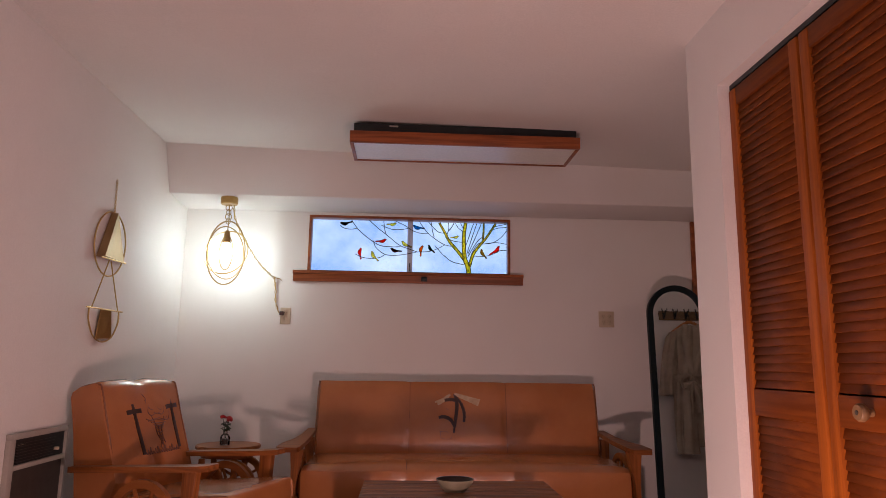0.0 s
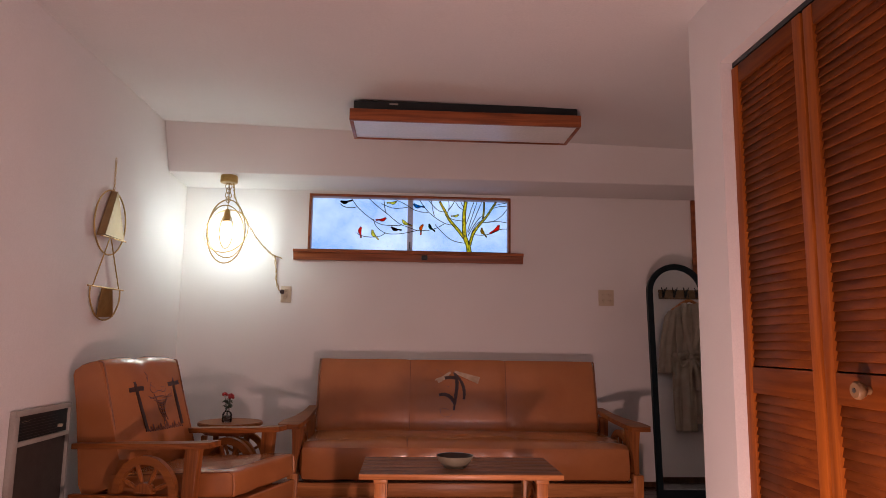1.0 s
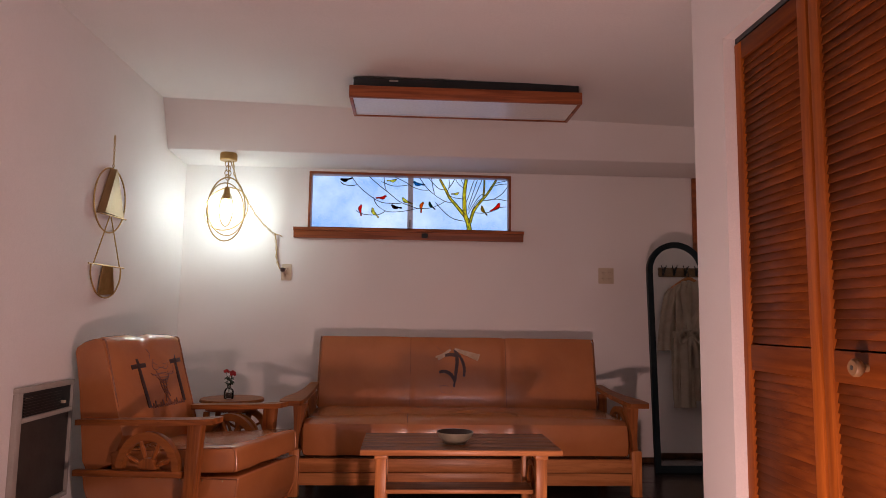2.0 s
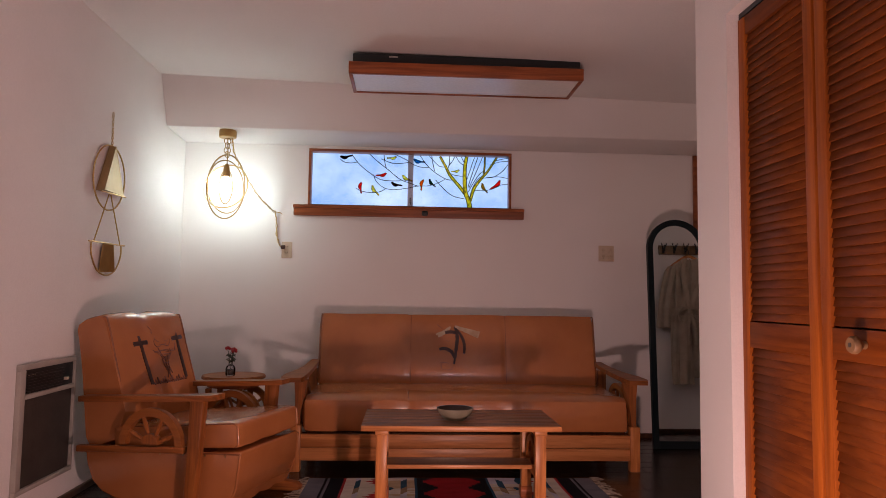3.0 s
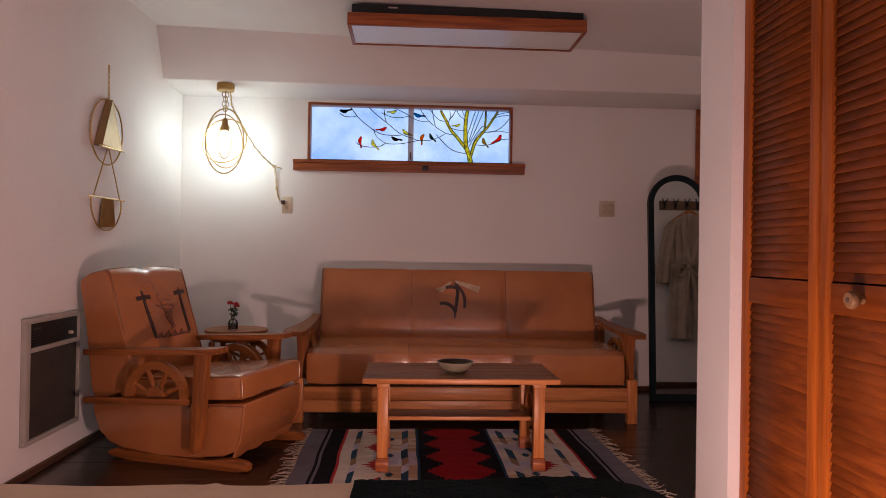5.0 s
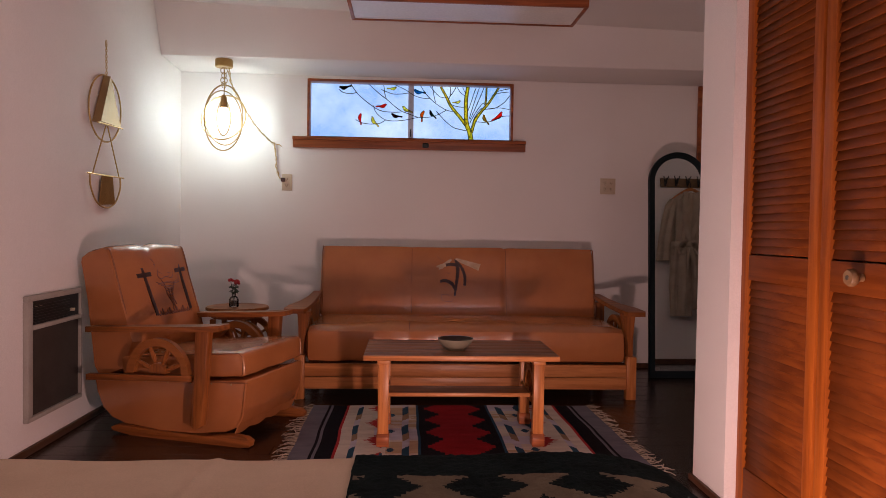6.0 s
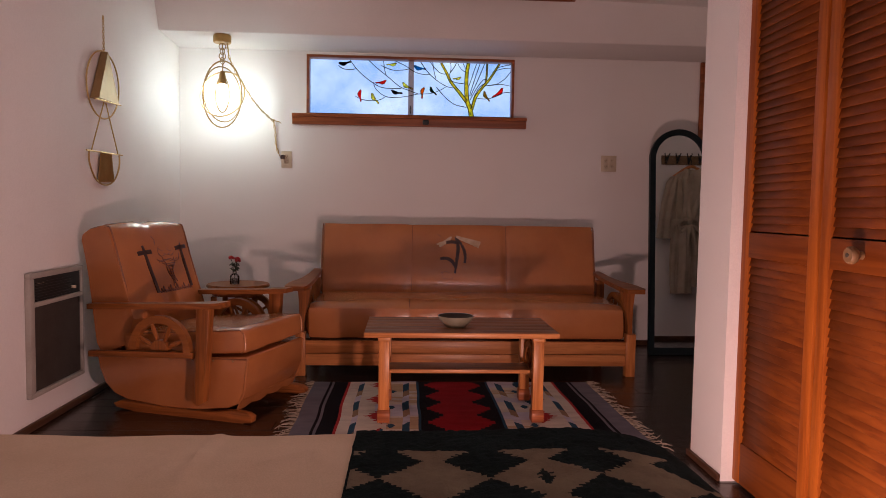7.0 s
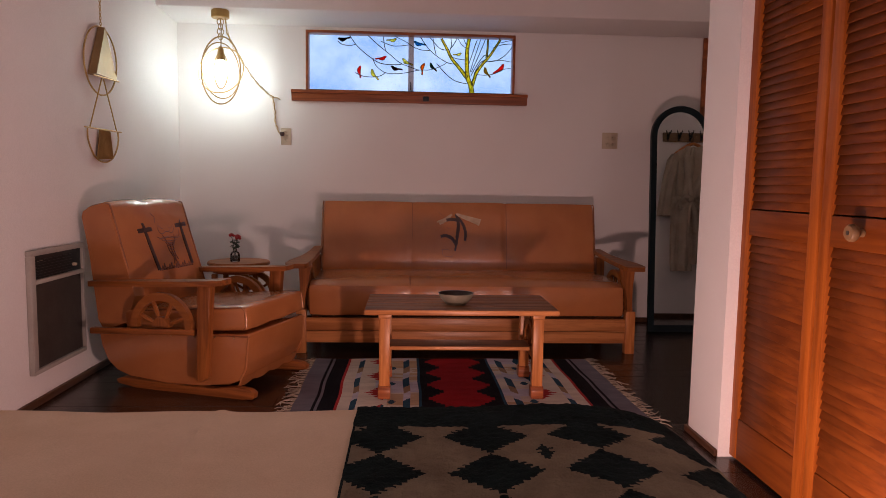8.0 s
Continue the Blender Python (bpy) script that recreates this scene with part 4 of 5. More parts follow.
def arm_side(s):
    y = s * 0.290
    rings = []
    for x, z, hw in ((-0.470, 0.488, 0.028), (-0.455, 0.489, 0.038), (-0.2, 0.503, 0.040), (0.08, 0.518, 0.042), (0.16, 0.524, 0.048), (0.225, 0.529, 0.050), (0.250, 0.531, 0.040)):
        rings.append([(x, y - hw, z - 0.012), (x, y + hw, z - 0.012), (x, y + hw, z + 0.012), (x, y - hw, z + 0.012)])
    bm = loft(rings)
    bmesh.ops.bevel(bm, geom=[e for e in bm.edges if e.calc_face_angle(0) > 0.9], offset=0.005, segments=2, affect="EDGES")
    chair_part("arm_board", bm, OAK)
    y = s * 0.310
    chair_part("front_post", prism([(0.112, 0.085), (0.135, 0.074), (0.165, 0.092), (0.180, 0.30), (0.196, 0.514), (0.128, 0.510), (0.125, 0.30)], "y", y - 0.020, y + 0.020, 0.005), OAK_UP)
    chair_part("side_rail", prism([(-0.46, 0.253), (0.105, 0.285), (0.105, 0.312), (-0.46, 0.282)], "y", y - 0.016, y + 0.016, 0.004), OAK)
    bm = half_wheel(bmesh.new(), (-0.070, 0.306), 0.163, 0.036, 0.026, y)
    rim = chair_part("wheel_rim", bm, WHEEL_OAK)
    hub = [(-0.070 + 0.046 * math.cos(t), 0.312 + 0.046 * math.sin(t)) for t in (math.pi * k / 10 for k in range(11))]
    chair_part("hub", prism(hub, "y", y - 0.018, y + 0.018, 0.004), OAK_UP, rim)
    for t in (radians(a) for a in (24, 66, 112, 155)):
        a, b = (-0.070 + 0.042 * math.cos(t), 0.308 + 0.042 * math.sin(t)), (-0.070 + 0.13 * math.cos(t), 0.308 + 0.13 * math.sin(t))
        chair_part("spoke", tube([(a[0], y, a[1]), ((a[0] + b[0]) / 2, y, (a[1] + b[1]) / 2), (b[0], y, b[1])], [0.008, 0.011, 0.008], 8), OAK_UP, rim)
    run = [(-0.365, 0.030), (-0.33, 0.044), (-0.10, 0.036), (0.15, 0.034), (0.27, 0.052), (0.345, 0.046), (0.372, 0.030), (0.368, 0.004), (0.32, 0.0), (-0.25, 0.0), (-0.352, 0.012)]
    chair_part("runner", prism([(x, z) for x, z in run], "y", s * 0.253 - 0.022, s * 0.253 + 0.022, 0.004), OAK)


arm_side(-1)
arm_side(1)
UPV = Vector((-0.150, 0, 0.434)).normalized()
OUT = Vector((UPV.z, 0, -UPV.x))


def on_chair(y, s):
    puff = 0.014 * (1 - (y / 0.262) ** 2)
    return Vector((-0.252 + puff, y, 0.43)) + UPV * s + OUT * 0.002


def chair_strip(pts, w, material, name):
    p = smooth_path([on_chair(*q) for q in pts], 5)
    n = len(p)
    rings = []
    for i, q in enumerate(p):
        way = (p[min(i + 1, n - 1)] - p[max(i - 1, 0)]).normalized()
        side = way.cross(OUT).normalized()
        hw = w[0] + (w[1] - w[0]) * i / (n - 1)
        rings.append([q + side * hw - OUT * 0.008, q - side * hw - OUT * 0.008, q - side * hw + OUT * 0.004, q + side * hw + OUT * 0.004])
    chair_part(name, loft(rings), material)


for y0, y1, top, bot in ((-0.088, -0.066, 0.352, 0.108), (0.196, 0.203, 0.366, 0.116)):
    chair_strip([(y0, top), ((y0 + y1) / 2, (top + bot) / 2), (y1, bot)], (0.009, 0.010), DARK_LEATHER, "sewn_post")
    chair_strip([(y0 - 0.044, top - 0.040), (y0 + 0.002, top - 0.036), (y0 + 0.052, top - 0.034)], (0.011, 0.011), DARK_LEATHER, "sewn_crossbar")
sketch = [[(0.00, 0.37), (0.02, 0.345), (0.01, 0.31), (0.03, 0.29), (0.07, 0.30), (0.11, 0.292), (0.135, 0.315), (0.125, 0.345), (0.10, 0.335), (0.07, 0.325), (0.04, 0.34), (0.02, 0.345)],
          [(-0.01, 0.275), (0.03, 0.262), (0.08, 0.275), (0.13, 0.262), (0.165, 0.268)], [(0.02, 0.255), (0.07, 0.250), (0.13, 0.252)], [(0.03, 0.285), (0.06, 0.235), (0.11, 0.24), (0.12, 0.28)],
          [(0.045, 0.24), (0.05, 0.20), (0.07, 0.16), (0.06, 0.13)], [(0.09, 0.24), (0.085, 0.19), (0.10, 0.15)], [(0.06, 0.17), (0.085, 0.175), (0.075, 0.145)],
          [(-0.01, 0.40), (0.01, 0.375), (0.0, 0.35)], [(0.14, 0.33), (0.17, 0.30), (0.16, 0.27)]]
sketch += [[(0.015, 0.335), (0.04, 0.318), (0.065, 0.322)], [(0.085, 0.322), (0.11, 0.316), (0.128, 0.33)], [(0.05, 0.305), (0.075, 0.298), (0.10, 0.305)], [(0.00, 0.262), (0.05, 0.272), (0.11, 0.262), (0.15, 0.278)],
           [(0.035, 0.245), (0.075, 0.238), (0.115, 0.245)], [(0.052, 0.228), (0.078, 0.221), (0.104, 0.228)], [(0.056, 0.208), (0.078, 0.203), (0.096, 0.209)], [(0.060, 0.188), (0.077, 0.184), (0.092, 0.190)],
           [(0.066, 0.24), (0.070, 0.19), (0.082, 0.15), (0.076, 0.12)], [(0.02, 0.38), (0.06, 0.395), (0.10, 0.385), (0.125, 0.36)], [(0.03, 0.355), (0.07, 0.372), (0.11, 0.358)]]
for k in range(15):
    y = -0.06 + 0.018 * k
    sketch.append([(y, 0.105), (y + 0.004, 0.118 + 0.01 * ((k * 7) % 3)), (y + 0.010, 0.112), (y + 0.014, 0.104)])
for pts in sketch:
    chair_part("stitch_line", tube(smooth_path([on_chair(*q) for q in pts], 4), 0.0027, 5), STITCH)

# ---- round side table and vase ----
side = thing("side_table", pose(-1.01, 4.10, 0.0), "small round oak side table with half-wheel sides in the corner", "side table")
part("tabletop", lathe([(0.0, 0.478), (0.176, 0.478), (0.183, 0.484), (0.183, 0.494), (0.178, 0.500), (0.0, 0.500)], (0, 0, 0), 48), OAK, side, local=True)
part("apron", lathe([(0.0, 0.435), (0.150, 0.435), (0.150, 0.4775), (0.0, 0.4775)], (0, 0, 0), 40), RED_WOOD, side, local=True)
for y in (-0.125, 0.125):
    bm = half_wheel(bmesh.new(), (0.045, 0.285), 0.148, 0.036, 0.024, y)
    rim = part("wheel_rim", bm, WHEEL_OAK, side, local=True)
    for t in (radians(a) for a in (30, 70, 110, 150)):
        part("spoke", tube([(0.045 + 0.02 * math.cos(t), y, 0.285 + 0.02 * math.sin(t)), (0.045 + 0.115 * math.cos(t), y, 0.285 + 0.115 * math.sin(t))], 0.008, 8), OAK_UP, rim, local=True)
    part("side_rail", slab(-0.13, 0.195, y - 0.014, y + 0.014, 0.256, 0.284, 0.003), OAK, side, local=True)
    for x in (-0.125, 0.055):
        part("leg", slab(x, x + 0.03, y - 0.016, y + 0.016, 0.0, 0.436, 0.003), OAK_UP, side, local=True)

vase = thing("flower_vase", pose(-1.022, 4.06, 0.50), "small glass bottle vase with red flowers on the side table", "vase")
part("bottle", lathe([(0.0, 0.001), (0.026, 0.001), (0.028, 0.006), (0.028, 0.044), (0.022, 0.056), (0.012, 0.064), (0.011, 0.080), (0.014, 0.083), (0.012, 0.0835), (0.0095, 0.080), (0.0105, 0.065), (0.0205, 0.055), (0.0262, 0.044), (0.0262, 0.006), (0.0, 0.005)], (0, 0, 0), 28), VASE_GLASS, vase, local=True)
part("pebbles", lathe([(0.0, 0.006), (0.0255, 0.006), (0.0255, 0.036), (0.0, 0.038)], (0, 0, 0), 24), GRILLE, vase, "dark filling", local=True)
for top in ((-0.018, -0.01, 0.158), (0.020, -0.015, 0.142), (0.012, 0.012, 0.150)):
    stem = smooth_path([(0, 0, 0.01), (top[0] * 0.3, top[1] * 0.3, 0.085), top], 5)
    part("stem", tube(stem, 0.0016, 5), LEAF, vase, local=True)
for cx, cy, cz in ((-0.018, -0.01, 0.158), (0.020, -0.015, 0.142), (0.012, 0.012, 0.150)):
    bm = bmesh.new()
    for k in range(9):
        a = 2.4 * k
        r = 0.003 + 0.0012 * k
        c = Vector((cx + r * math.cos(a), cy + r * math.sin(a), cz + 0.006 - 0.001 * k))
        bmesh.ops.create_icosphere(bm, subdivisions=1, radius=0.0088, matrix=Matrix.LocRotScale(c, Euler((0.5, 0, a)), (1.0, 0.5, 1.1)))
    part("blossom", bm, PETAL, vase, "red blossom", local=True)
for k in range(22):
    a, z = 2.4 * k, 0.086 + 0.0024 * k
    base = Vector((0.004 * math.cos(a), 0.004 * math.sin(a), z))
    way = Vector((math.cos(a), math.sin(a), (0.5, 0.1, -0.3)[k % 3]))
    rings = []
    for t, w in ((0.0, 0.002), (0.3, 0.009), (0.65, 0.010), (1.0, 0.001)):
        c = base + way * (0.027 * t) - Vector((0, 0, 0.008 * t * t))
        sd = Vector((-way.y, way.x, 0.3)) * w
        rings.append([c + sd, c + Vector((0, 0, 0.001)), c - sd, c - Vector((0, 0, 0.001))])
    part("leaf", loft(rings), LEAF, vase, local=True)

# ---- woven rug ----
RC = 0.257
COLOURS = list(RUG_MATS)


def rug_colour(d, y):
    """Colour of the weave at a distance d from the middle and y along the bands."""
    a = abs(d)
    tri = abs(((y - 0.317) / 0.212) % 1 - 0.5) * 2
    if a < 0.082 + 0.066 * math.floor(tri * 4.99) / 4:
        return "red"
    if a < 0.181:
        return "black"
    if a < 0.199:
        return "blue"
    if a < 0.555:
        for c in (0.2525, 0.495):
            k = ((y + (a - c) * 1.4 - 0.166) / 0.336) % 1
            if abs(a - c) < 0.0135:
                return "blue" if k < 0.42 else ("tan" if k > 0.72 else "lilac")
        m = (y - 0.413 + 0.1375) % 0.275 - 0.1375
        h = 1 - abs(m) / 0.110
        da = a - 0.362
        tooth = abs(m / 0.034 % 1 - 0.5) * 2
        if h > 0:
            if -0.030 * h < da < 0.022 * h:
                return "blue"
            if 0 <= da < 0.098 * h ** 0.8 * (0.55 + 0.45 * tooth):
                return "brightred"
        m = abs((y - 0.413) % 0.275 - 0.1375)
        if m < 0.026 and abs(a - 0.322) < 0.019 * (1 - m / 0.040):
            return "blue"
        shade = noise.noise((y * 4.6, 0.6 if d < 0 else 5.2, 0.0)) + 0.25 * noise.noise((y * 30, a * 4, 2.0))
        if a < 0.40 and shade > 0.10:
            return "lilac"
        return "sand" if a < 0.34 and shade < -0.16 else "white"
    if a < 0.569:
        return "brightred"
    if a < 0.645:
        return "black"
    if a < 0.658:
        return "grey"
    if a < 0.670:
        return "black"
    return "grey"


rug = thing("rug", pose(RC, 3.15, 0.0), "handwoven striped rug with a red zigzag centre and fringed ends", "rug")
NX, NY, RW, RY0, RY1 = 230, 150, 0.755, 2.66, 3.69
bm = bmesh.new()


def rug_point(i, j, z):
    d = -RW + 2 * RW * i / NX
    y = RY0 + (RY1 - RY0) * j / NY
    d += 0.006 * noise.noise((y * 4, 3.1, d)) + (0.015 if d < 0 else 0.022) * (RY1 - y) * (abs(d) / RW)
    y += 0.010 * noise.noise((d * 3, 7.7, 0))
    return (RC + d, y, z + 0.0025 * (1 + noise.noise((d * 6, y * 6, 0))))


grid = [[bm.verts.new(rug_point(i, j, 0.006)) for j in range(NY + 1)] for i in range(NX + 1)]
for i in range(NX):
    for j in range(NY):
        f = bm.faces.new((grid[i][j], grid[i + 1][j], grid[i + 1][j + 1], grid[i][j + 1]))
        f.material_index = COLOURS.index(rug_colour(-RW + 2 * RW * (i + 0.5) / NX, (j + 0.5) / NY * (RY1 - RY0)))
rim = [grid[i][0] for i in range(NX + 1)] + [grid[NX][j] for j in range(1, NY + 1)] + [grid[i][NY] for i in range(NX - 1, -1, -1)] + [grid[0][j] for j in range(NY - 1, 0, -1)]
low = [bm.verts.new((v.co.x, v.co.y, -0.002)) for v in rim]
for k in range(len(rim)):
    bm.faces.new((rim[k], rim[(k + 1) % len(rim)], low[(k + 1) % len(rim)], low[k]))
part("weave", bm, [RUG_MATS[k] for k in COLOURS], rug)
FRINGE = surface("cream_fringe", (0.46, 0.37, 0.29), (0.32, 0.25, 0.19), 0.9, 30.0, 300.0)
rng = random.Random(4)
for s, i in ((-1, 0), (1, NX)):
    for k in range(58):
        j = min(NY, int(k / 57 * NY))
        p = Vector(rug_point(i, j, 0.006))
        p.y += rng.uniform(-0.006, 0.006)
        n, drift = rng.uniform(0.030, 0.080), rng.uniform(-0.060, 0.045)
        pts = [p]
        for q in range(1, 6):
            u = q / 5
            pts.append(p + Vector((s * n * u + rng.uniform(-0.009, 0.009), drift * u * u + rng.uniform(-0.017, 0.017) * u, 0.003 * math.sin(3.1 * u) - 0.004 * u)))
        path = smooth_path(pts, 3)
        part("tassel", tube(path, [0.0021] * (len(path) - 1) + [0.0012], 5), FRINGE, rug)

# ---- bed ----
BED_TOP, BED_EDGE, BED_END = 0.604, 1.128, 0.46
bed = thing("bed", pose(-0.55, 0.3, 0.0), "made bed with a plain cream bedspread", "bed")
part("box_base", slab(LEFT + 0.05, BED_END - 0.06, -0.40, BED_EDGE - 0.06, 0.06, 0.34, 0.02), BLACK_METAL, bed, "dark box base")
for x in (LEFT + 0.10, BED_END - 0.16):
    for y in (-0.36, BED_EDGE - 0.16):
        part("leg", slab(x, x + 0.06, y, y + 0.06, 0.0, 0.06, 0.004), BLACK_METAL, bed)


CREASES = (((-0.295, 1.08), (-0.302, 0.984), 0.010, 0.004), ((-0.302, 0.984), (-0.296, 0.89), 0.008, 0.005), ((-0.347, 0.905), (-0.328, 0.95), 0.006, 0.004),
           ((-0.33, 0.852), (-0.278, 0.848), 0.006, 0.003), ((-0.20, 0.962), (-0.133, 1.0), 0.006, 0.004), ((-0.205, 0.846), (-0.178, 0.812), 0.006, 0.004),
           ((-0.416, 0.978), (-0.368, 1.01), 0.008, 0.003), ((-0.13, 1.0), (-0.118, 0.95), 0.007, 0.003), ((-0.36, 0.93), (-0.345, 0.97), 0.006, 0.003))


def ridge(x, y, a, b, width, height):
    """A small fold in cloth along the line from a to b, dying away at its ends."""
    dx, dy = b[0] - a[0], b[1] - a[1]
    s = max(0.0, min(1.0, ((x - a[0]) * dx + (y - a[1]) * dy) / (dx * dx + dy * dy)))
    return height * math.exp(-((x - a[0] - s * dx) ** 2 + (y - a[1] - s * dy) ** 2) / width ** 2)


def bed_height(x, y, lift=0.0):
    """Top of the bed: flat, rounded off at the far side and the foot end."""
    r = 0.06
    dx, dy = max(0.0, x - (BED_END - r * 3.0)) / 3.0, max(0.0, y - (BED_EDGE - r))
    d = math.hypot(dx, dy)
    z = BED_TOP - (r - math.sqrt(max(0.0, r * r - min(d, r) ** 2)))
    if d > r:
        z -= (d - r) * 6
    fold = 0.005 * noise.noise((x * 6, y * 5, 1.0)) + 0.004 * noise.noise((x * 2.1, y * 1.3, 4.0))
    crease = sum(ridge(x, y, *c) for c in CREASES)
    return max(0.10, z + fold + crease + lift)


def sheet(x0, x1, y0, y1, nx, ny, lift, colour=None):
    bm = bmesh.new()
    g = []
    for i in range(nx + 1):
        row = []
        for j in range(ny + 1):
            x, y = x0 + (x1 - x0) * i / nx, y0 + (y1 - y0) * j / ny
            z = bed_height(x, y, lift)
            hang_y = max(0.0, y - BED_EDGE) * 0.75
            hang_x = max(0.0, x - BED_END) * 0.75
            wav = 0.012 * math.sin(x * 26) * min(1, hang_y * 8) + 0.008 * noise.noise((x * 4, z * 3, 2))
            if colour:
                z += 0.0015 * noise.noise((x * 38, y * 38, 3.0)) + 0.0022 * noise.noise((x * 110, y * 110, 5.0))
            row.append(bm.verts.new((x - hang_x, y - hang_y + wav * min(1, max(0, y - BED_EDGE + 0.05) * 10), z)))
        g.append(row)
    for i in range(nx):
        for j in range(ny):
            f = bm.faces.new((g[i][j], g[i + 1][j], g[i + 1][j + 1], g[i][j + 1]))
            if colour:
                f.material_index = colour(x0 + (x1 - x0) * (i + 0.5) / nx, y0 + (y1 - y0) * (j + 0.5) / ny)
    return bm


def thicken(bm, t):
    bmesh.ops.recalc_face_normals(bm, faces=bm.faces)
    bmesh.ops.solidify(bm, geom=bm.faces[:], thickness=t)
    return bm


part("bedspread", thicken(sheet(LEFT + 0.03, BED_END + 0.10, -0.42, BED_EDGE + 0.08, 240, 170, 0.0), 0.010), LINEN, bed, "cream quilted bedspread")


def blanket_colour(x, y):
    """Stepped diamonds, dark on taupe: 0 dark, 1 taupe."""
    if y > 0.982 or x < -0.074:
        return 0
    ragged = 0.04 * noise.noise((x * 60, y * 60, 0))
    u, v = (x - 0.1175) / 0.1515, (y - 0.942) / 0.122
    du, dv = abs(u - round(u)), abs(v - round(v))
    tooth = abs(dv * 15 % 1 - 0.5) * 2
    if du / 0.43 + dv / 0.51 + ragged < 0.91 + 0.11 * tooth:
        return 0
    du, dv = abs(x - 0.192), abs(y - 0.879)
    if du + dv * 0.5 < 0.014 and not (du > 0.004 and dv < 0.004):
        return 0
    return 1


blanket = thing("throw_blanket", pose(0.2, 0.7, BED_TOP), "charcoal and taupe diamond-pattern wool blanket across the bed's foot", "blanket")
part("wool", thicken(sheet(-0.077, BED_END + 0.14, -0.30, BED_EDGE + 0.10, 200, 400, 0.0055, blanket_colour), 0.004), [WOOL_DARK, WOOL_TAN], blanket)

# ---- leaning mirror ----
mirror = thing("floor_mirror", pose(1.850, 4.43, 0.0, -4.1, 0, 0), "arched full-length mirror with a black frame leaning on the wall", "mirror")
MW, MTOP = 0.203, 1.540


def arch(half, top, bottom, n=28):
    r = half
    return [(-half, bottom), (half, bottom)] + [(r * math.cos(t), top - r + r * math.sin(t)) for t in (math.pi * k / n for k in range(n + 1))]


outer, inner = arch(MW, MTOP, 0.004), arch(MW - 0.040, MTOP - 0.040, 0.052)
rings = [[(ox, 0.0, oz), (ox, 0.030, oz), (ix, 0.030, iz), (ix, 0.006, iz)] for (ox, oz), (ix, iz) in zip(outer, inner)]
bm = loft(rings, closed=True)
part("frame", bm, MIRROR_FRAME, mirror, local=True)
part("glass", prism(arch(MW - 0.039, MTOP - 0.039, 0.051), "y", 0.012, 0.016), MIRROR, mirror, "mirror glass", local=True)
part("backing", prism(arch(MW - 0.030, MTOP - 0.030, 0.045), "y", 0.018, 0.028), BLACK_METAL, mirror, local=True)

# ---- peg rail and robe on the passage wall ----
rail = thing("coat_rack", pose(2.74, CORNER, 1.76), "wooden coat rack with dark metal hooks on the passage wall", "coat rack")
part("board", slab(2.482, 3.02, CORNER, CORNER + 0.018, 1.716, 1.806, 0.003), KNOB_WOOD, rail)
for x in (2.525, 2.634, 2.746, 2.858, 2.968):
    hook = part("hook", tube(smooth_path([(x, CORNER + 0.018, 1.755), (x, CORNER + 0.045, 1.745), (x, CORNER + 0.060, 1.765), (x + 0.004, CORNER + 0.065, 1.80)], 4), 0.007, 6), BLACK_METAL, rail)
    part("hook_plate", slab(x - 0.010, x + 0.010, CORNER + 0.018, CORNER + 0.022, 1.725, 1.790, 0.002), BLACK_METAL, hook)
    for s in (-1, 1):
        part("hook_tip", tube(smooth_path([(x, CORNER + 0.022, 1.770), (x + s * 0.014, CORNER + 0.045, 1.785), (x + s * 0.026, CORNER + 0.055, 1.822)], 4), 0.0055, 6), BLACK_METAL, hook)
robe = thing("bathrobe", pose(2.73, CORNER + 0.06, 1.1), "taupe belted bathrobe on a wooden hanger", "bathrobe")
part("hanger", tube(smooth_path([(2.58, CORNER + 0.06, 1.585), (2.68, CORNER + 0.06, 1.655), (2.76, CORNER + 0.06, 1.690), (2.84, CORNER + 0.06, 1.655), (2.94, CORNER + 0.06, 1.585)], 5), 0.016, 8), LIT_OAK, robe, "wooden hanger")
part("hanger_hook", tube(smooth_path([(2.76, CORNER + 0.06, 1.69), (2.76, CORNER + 0.06, 1.725), (2.755, CORNER + 0.07, 1.752), (2.748, CORNER + 0.055, 1.765)], 4), 0.004, 6), BLACK_METAL, robe)


def folds(rows, waves, depth, seed, cx=0.0):
    """A hanging cloth tube: rows of (height, centre, half width, half depth)."""
    rings = []
    for z, c, hw, hd in rows:
        ring = []
        for k in range(56):
            t = 2 * math.pi * k / 56
            r = 1 + depth * math.sin(waves * t + seed + 0.6 * math.sin(z * 9)) + 0.04 * noise.noise((math.cos(t) * 2, math.sin(t) * 2, z * 5 + seed))
            ring.append((c + hw * r * math.cos(t), CORNER + 0.075 + hd * (1 + 3.2 * (r - 1)) * math.sin(t), z))
        rings.append(ring)
    return loft(rings)


part("body", folds([(1.650, 2.76, 0.075, 0.025), (1.61, 2.755, 0.14, 0.036), (1.55, 2.745, 0.195, 0.045), (1.45, 2.735, 0.185, 0.05), (1.32, 2.715, 0.165, 0.05), (1.20, 2.70, 0.150, 0.045), (1.13, 2.695, 0.145, 0.042),
                    (1.05, 2.70, 0.155, 0.05), (0.9, 2.695, 0.160, 0.05), (0.75, 2.69, 0.160, 0.05), (0.60, 2.685, 0.158, 0.05), (0.52, 2.68, 0.155, 0.048)], 11, 0.13, 1.0), ROBE, robe)
part("front_panel", folds([(1.10, 2.64, 0.075, 0.075), (0.9, 2.625, 0.090, 0.080), (0.65, 2.615, 0.095, 0.080), (0.455, 2.612, 0.092, 0.076)], 5, 0.10, 0.4), ROBE, robe)
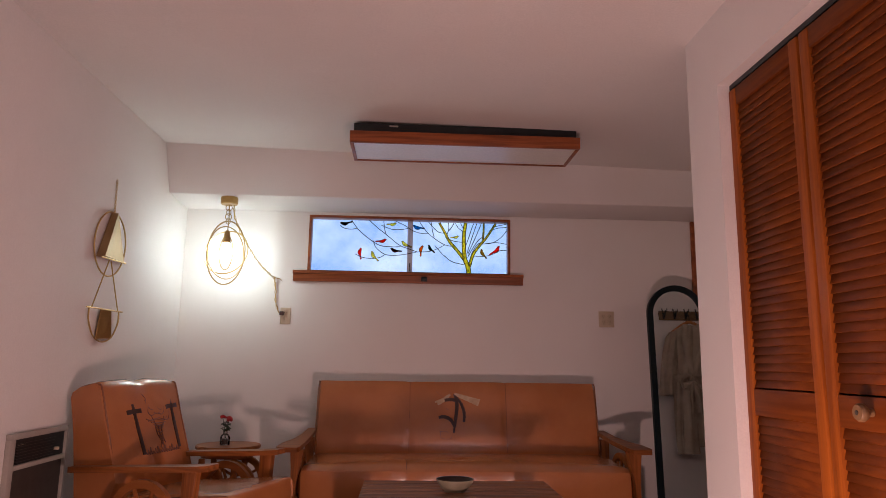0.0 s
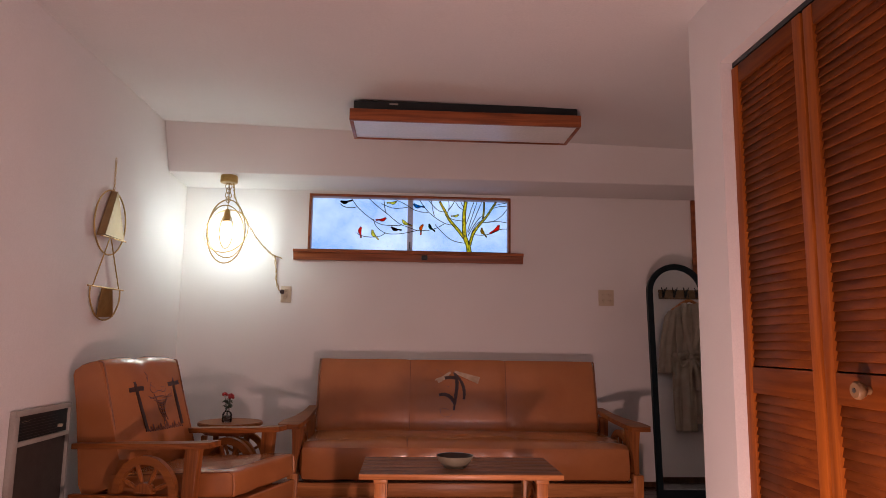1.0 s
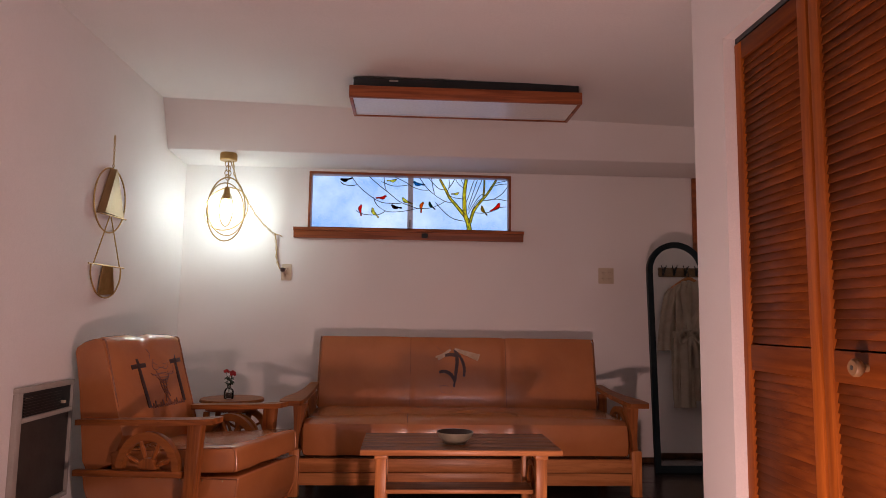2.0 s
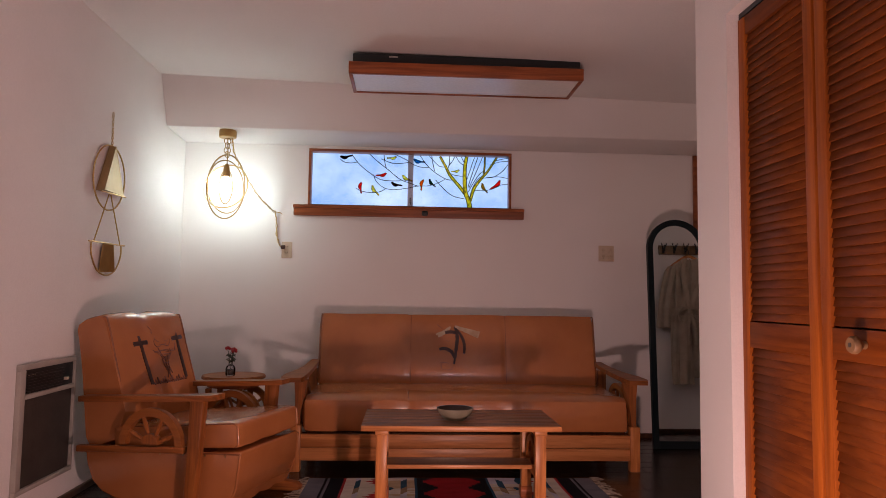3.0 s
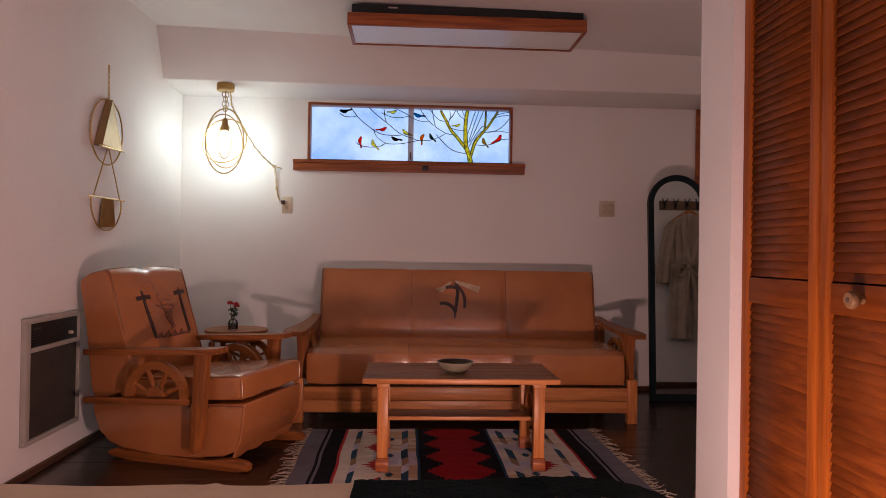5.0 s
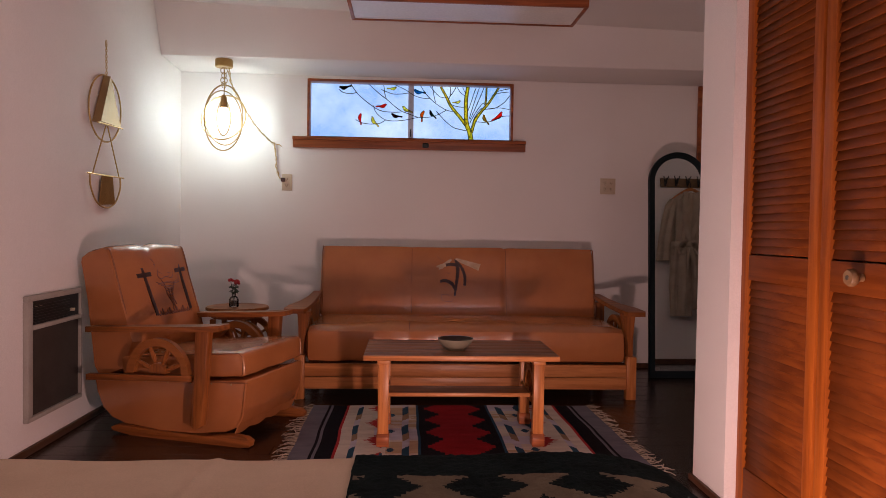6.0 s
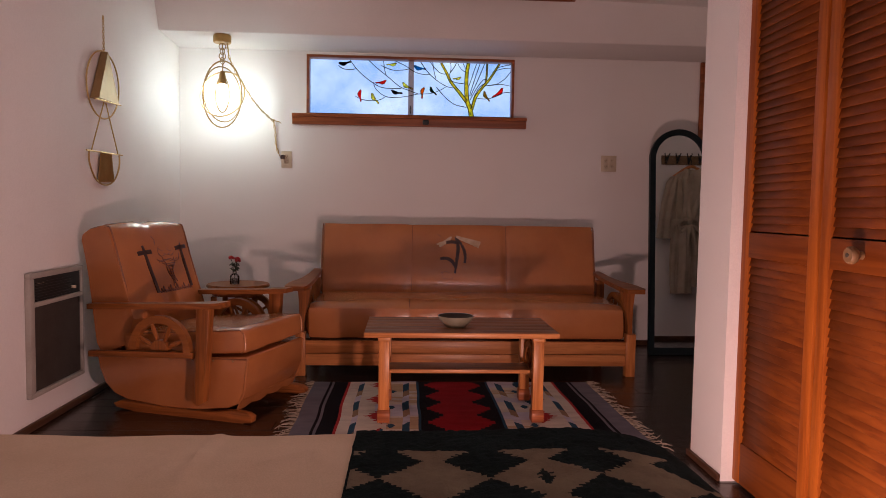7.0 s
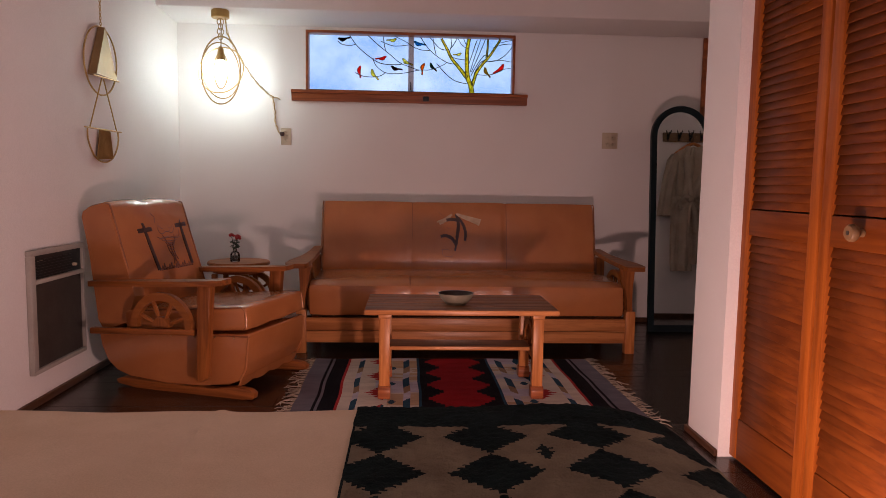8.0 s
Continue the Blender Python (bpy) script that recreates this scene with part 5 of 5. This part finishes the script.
part("sleeve", folds([(1.585, 2.580, 0.035, 0.035), (1.53, 2.560, 0.055, 0.045), (1.38, 2.525, 0.062, 0.045), (1.2, 2.490, 0.064, 0.045), (1.02, 2.466, 0.066, 0.042), (0.985, 2.464, 0.066, 0.040)], 5, 0.10, 2.0), ROBE, robe)
part("sleeve", folds([(1.585, 2.930, 0.035, 0.035), (1.52, 2.960, 0.060, 0.045), (1.38, 2.985, 0.062, 0.045), (1.2, 3.005, 0.064, 0.045), (1.04, 3.020, 0.064, 0.042), (0.99, 3.022, 0.064, 0.04)], 5, 0.10, 3.0), ROBE, robe)
for s in (-1, 1):
    part("lapel", tube(smooth_path([(2.755 + s * 0.060, CORNER + 0.100, 1.655), (2.75 + s * 0.085, CORNER + 0.130, 1.53), (2.73 + s * 0.060, CORNER + 0.140, 1.36), (2.695 - s * 0.005, CORNER + 0.138, 1.15)], 5), 0.028, 8, flat=0.35), ROBE, robe)
part("belt", folds([(1.170, 2.695, 0.150, 0.056), (1.160, 2.695, 0.156, 0.062), (1.115, 2.695, 0.156, 0.062), (1.105, 2.695, 0.150, 0.056)], 9, 0.04, 1.0), ROBE, robe)
part("belt_knot", bulged(2.660, 2.715, CORNER + 0.130, CORNER + 0.175, 1.108, 1.165, 0.018, 0.004, 0.004), ROBE, robe)
for s in (-1, 1):
    part("belt_loop", tube(smooth_path([(2.687, CORNER + 0.150, 1.135), (2.687 + s * 0.055, CORNER + 0.165, 1.160), (2.687 + s * 0.105, CORNER + 0.165, 1.115), (2.687 + s * 0.090, CORNER + 0.165, 1.040), (2.687 + s * 0.030, CORNER + 0.155, 1.105)], 5), 0.024, 8, flat=0.4), ROBE, robe)
    part("belt_end", tube(smooth_path([(2.687, CORNER + 0.150, 1.12), (2.687 + s * 0.022, CORNER + 0.165, 1.03), (2.687 + s * 0.040, CORNER + 0.160, 0.90), (2.687 + s * 0.040, CORNER + 0.160, 0.82)], 5), 0.022, 8, flat=0.35), ROBE, robe)

# ---- louvred closet doors ----
DX0, DX1 = CLOSET + 0.040, CLOSET + 0.070
DTOP = 1.992
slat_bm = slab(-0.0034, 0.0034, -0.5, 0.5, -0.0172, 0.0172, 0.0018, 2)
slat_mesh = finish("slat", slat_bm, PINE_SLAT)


def closet_door(y0, y1, knob_y=None):
    ob = thing("closet_door", pose(DX1, (y0 + y1) / 2, 0.0), "orange-stained pine louvred bifold closet door" + (" with a round knob" if knob_y else ""), "closet door", "bifold closet doors")
    sw = 0.046
    for a, b in ((y0, y0 + sw), (y1 - sw, y1)):
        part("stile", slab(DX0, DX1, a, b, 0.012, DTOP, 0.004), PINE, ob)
    for z0, z1 in ((0.012, 0.160), (0.818, 0.905), (1.925, DTOP)):
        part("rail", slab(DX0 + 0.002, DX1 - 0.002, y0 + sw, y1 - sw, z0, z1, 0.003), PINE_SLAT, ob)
    for z0, z1, n in ((0.160, 0.818, 24), (0.912, 1.925, 37)):
        pitch = (z1 - z0) / n
        for k in range(n):
            s = new("slat", slat_mesh)
            s.parent = ob
            s.matrix_basis = WORLD[ob].inverted() @ pose((DX0 + DX1) / 2, (y0 + y1) / 2, z0 + (k + 0.5) * pitch, 0, 15, 0) @ Matrix.Diagonal((1, y1 - y0 - 2 * sw + 0.006, 1, 1))
    if knob_y:
        bm = lathe([(0.0, 0.0), (0.011, 0.0), (0.010, 0.012), (0.018, 0.018), (0.0235, 0.026), (0.0235, 0.034), (0.019, 0.040), (0.0, 0.041)], (0, 0, 0), 28)
        bm.transform(pose(DX0, knob_y, 0.866, 0, -90, 0))
        knob = part("knob", bm, KNOB_WOOD, ob, "round pale wooden knob")
        bm = lathe([(0.0, 0.0), (0.006, 0.0), (0.006, 0.002), (0.0, 0.002)], (0, 0, 0), 14)
        bm.transform(pose(DX0 - 0.0405, knob_y, 0.866, 0, -90, 0))
        part("screw", bm, GRILLE, knob, "dark recessed screw")
    return ob


closet_door(1.886, 2.326)
closet_door(1.440, 1.874, 1.690)

# ---- floorboards ----
rng = random.Random(9)
y, row = SOUTH, 0
floor = bpy.data.objects["floor"]
while y < BACK - 0.01:
    w = min(0.118, BACK - y)
    x = LEFT
    while x < EAST - 0.01:
        n = min(rng.uniform(0.9, 2.1), EAST - x)
        part("floorboard", slab(x + 0.0006, x + n - 0.0006, y + 0.0006, y + w - 0.0006, -0.02, 0.0, 0.0015, 1), FLOORING, floor)
        x += n
    y += w
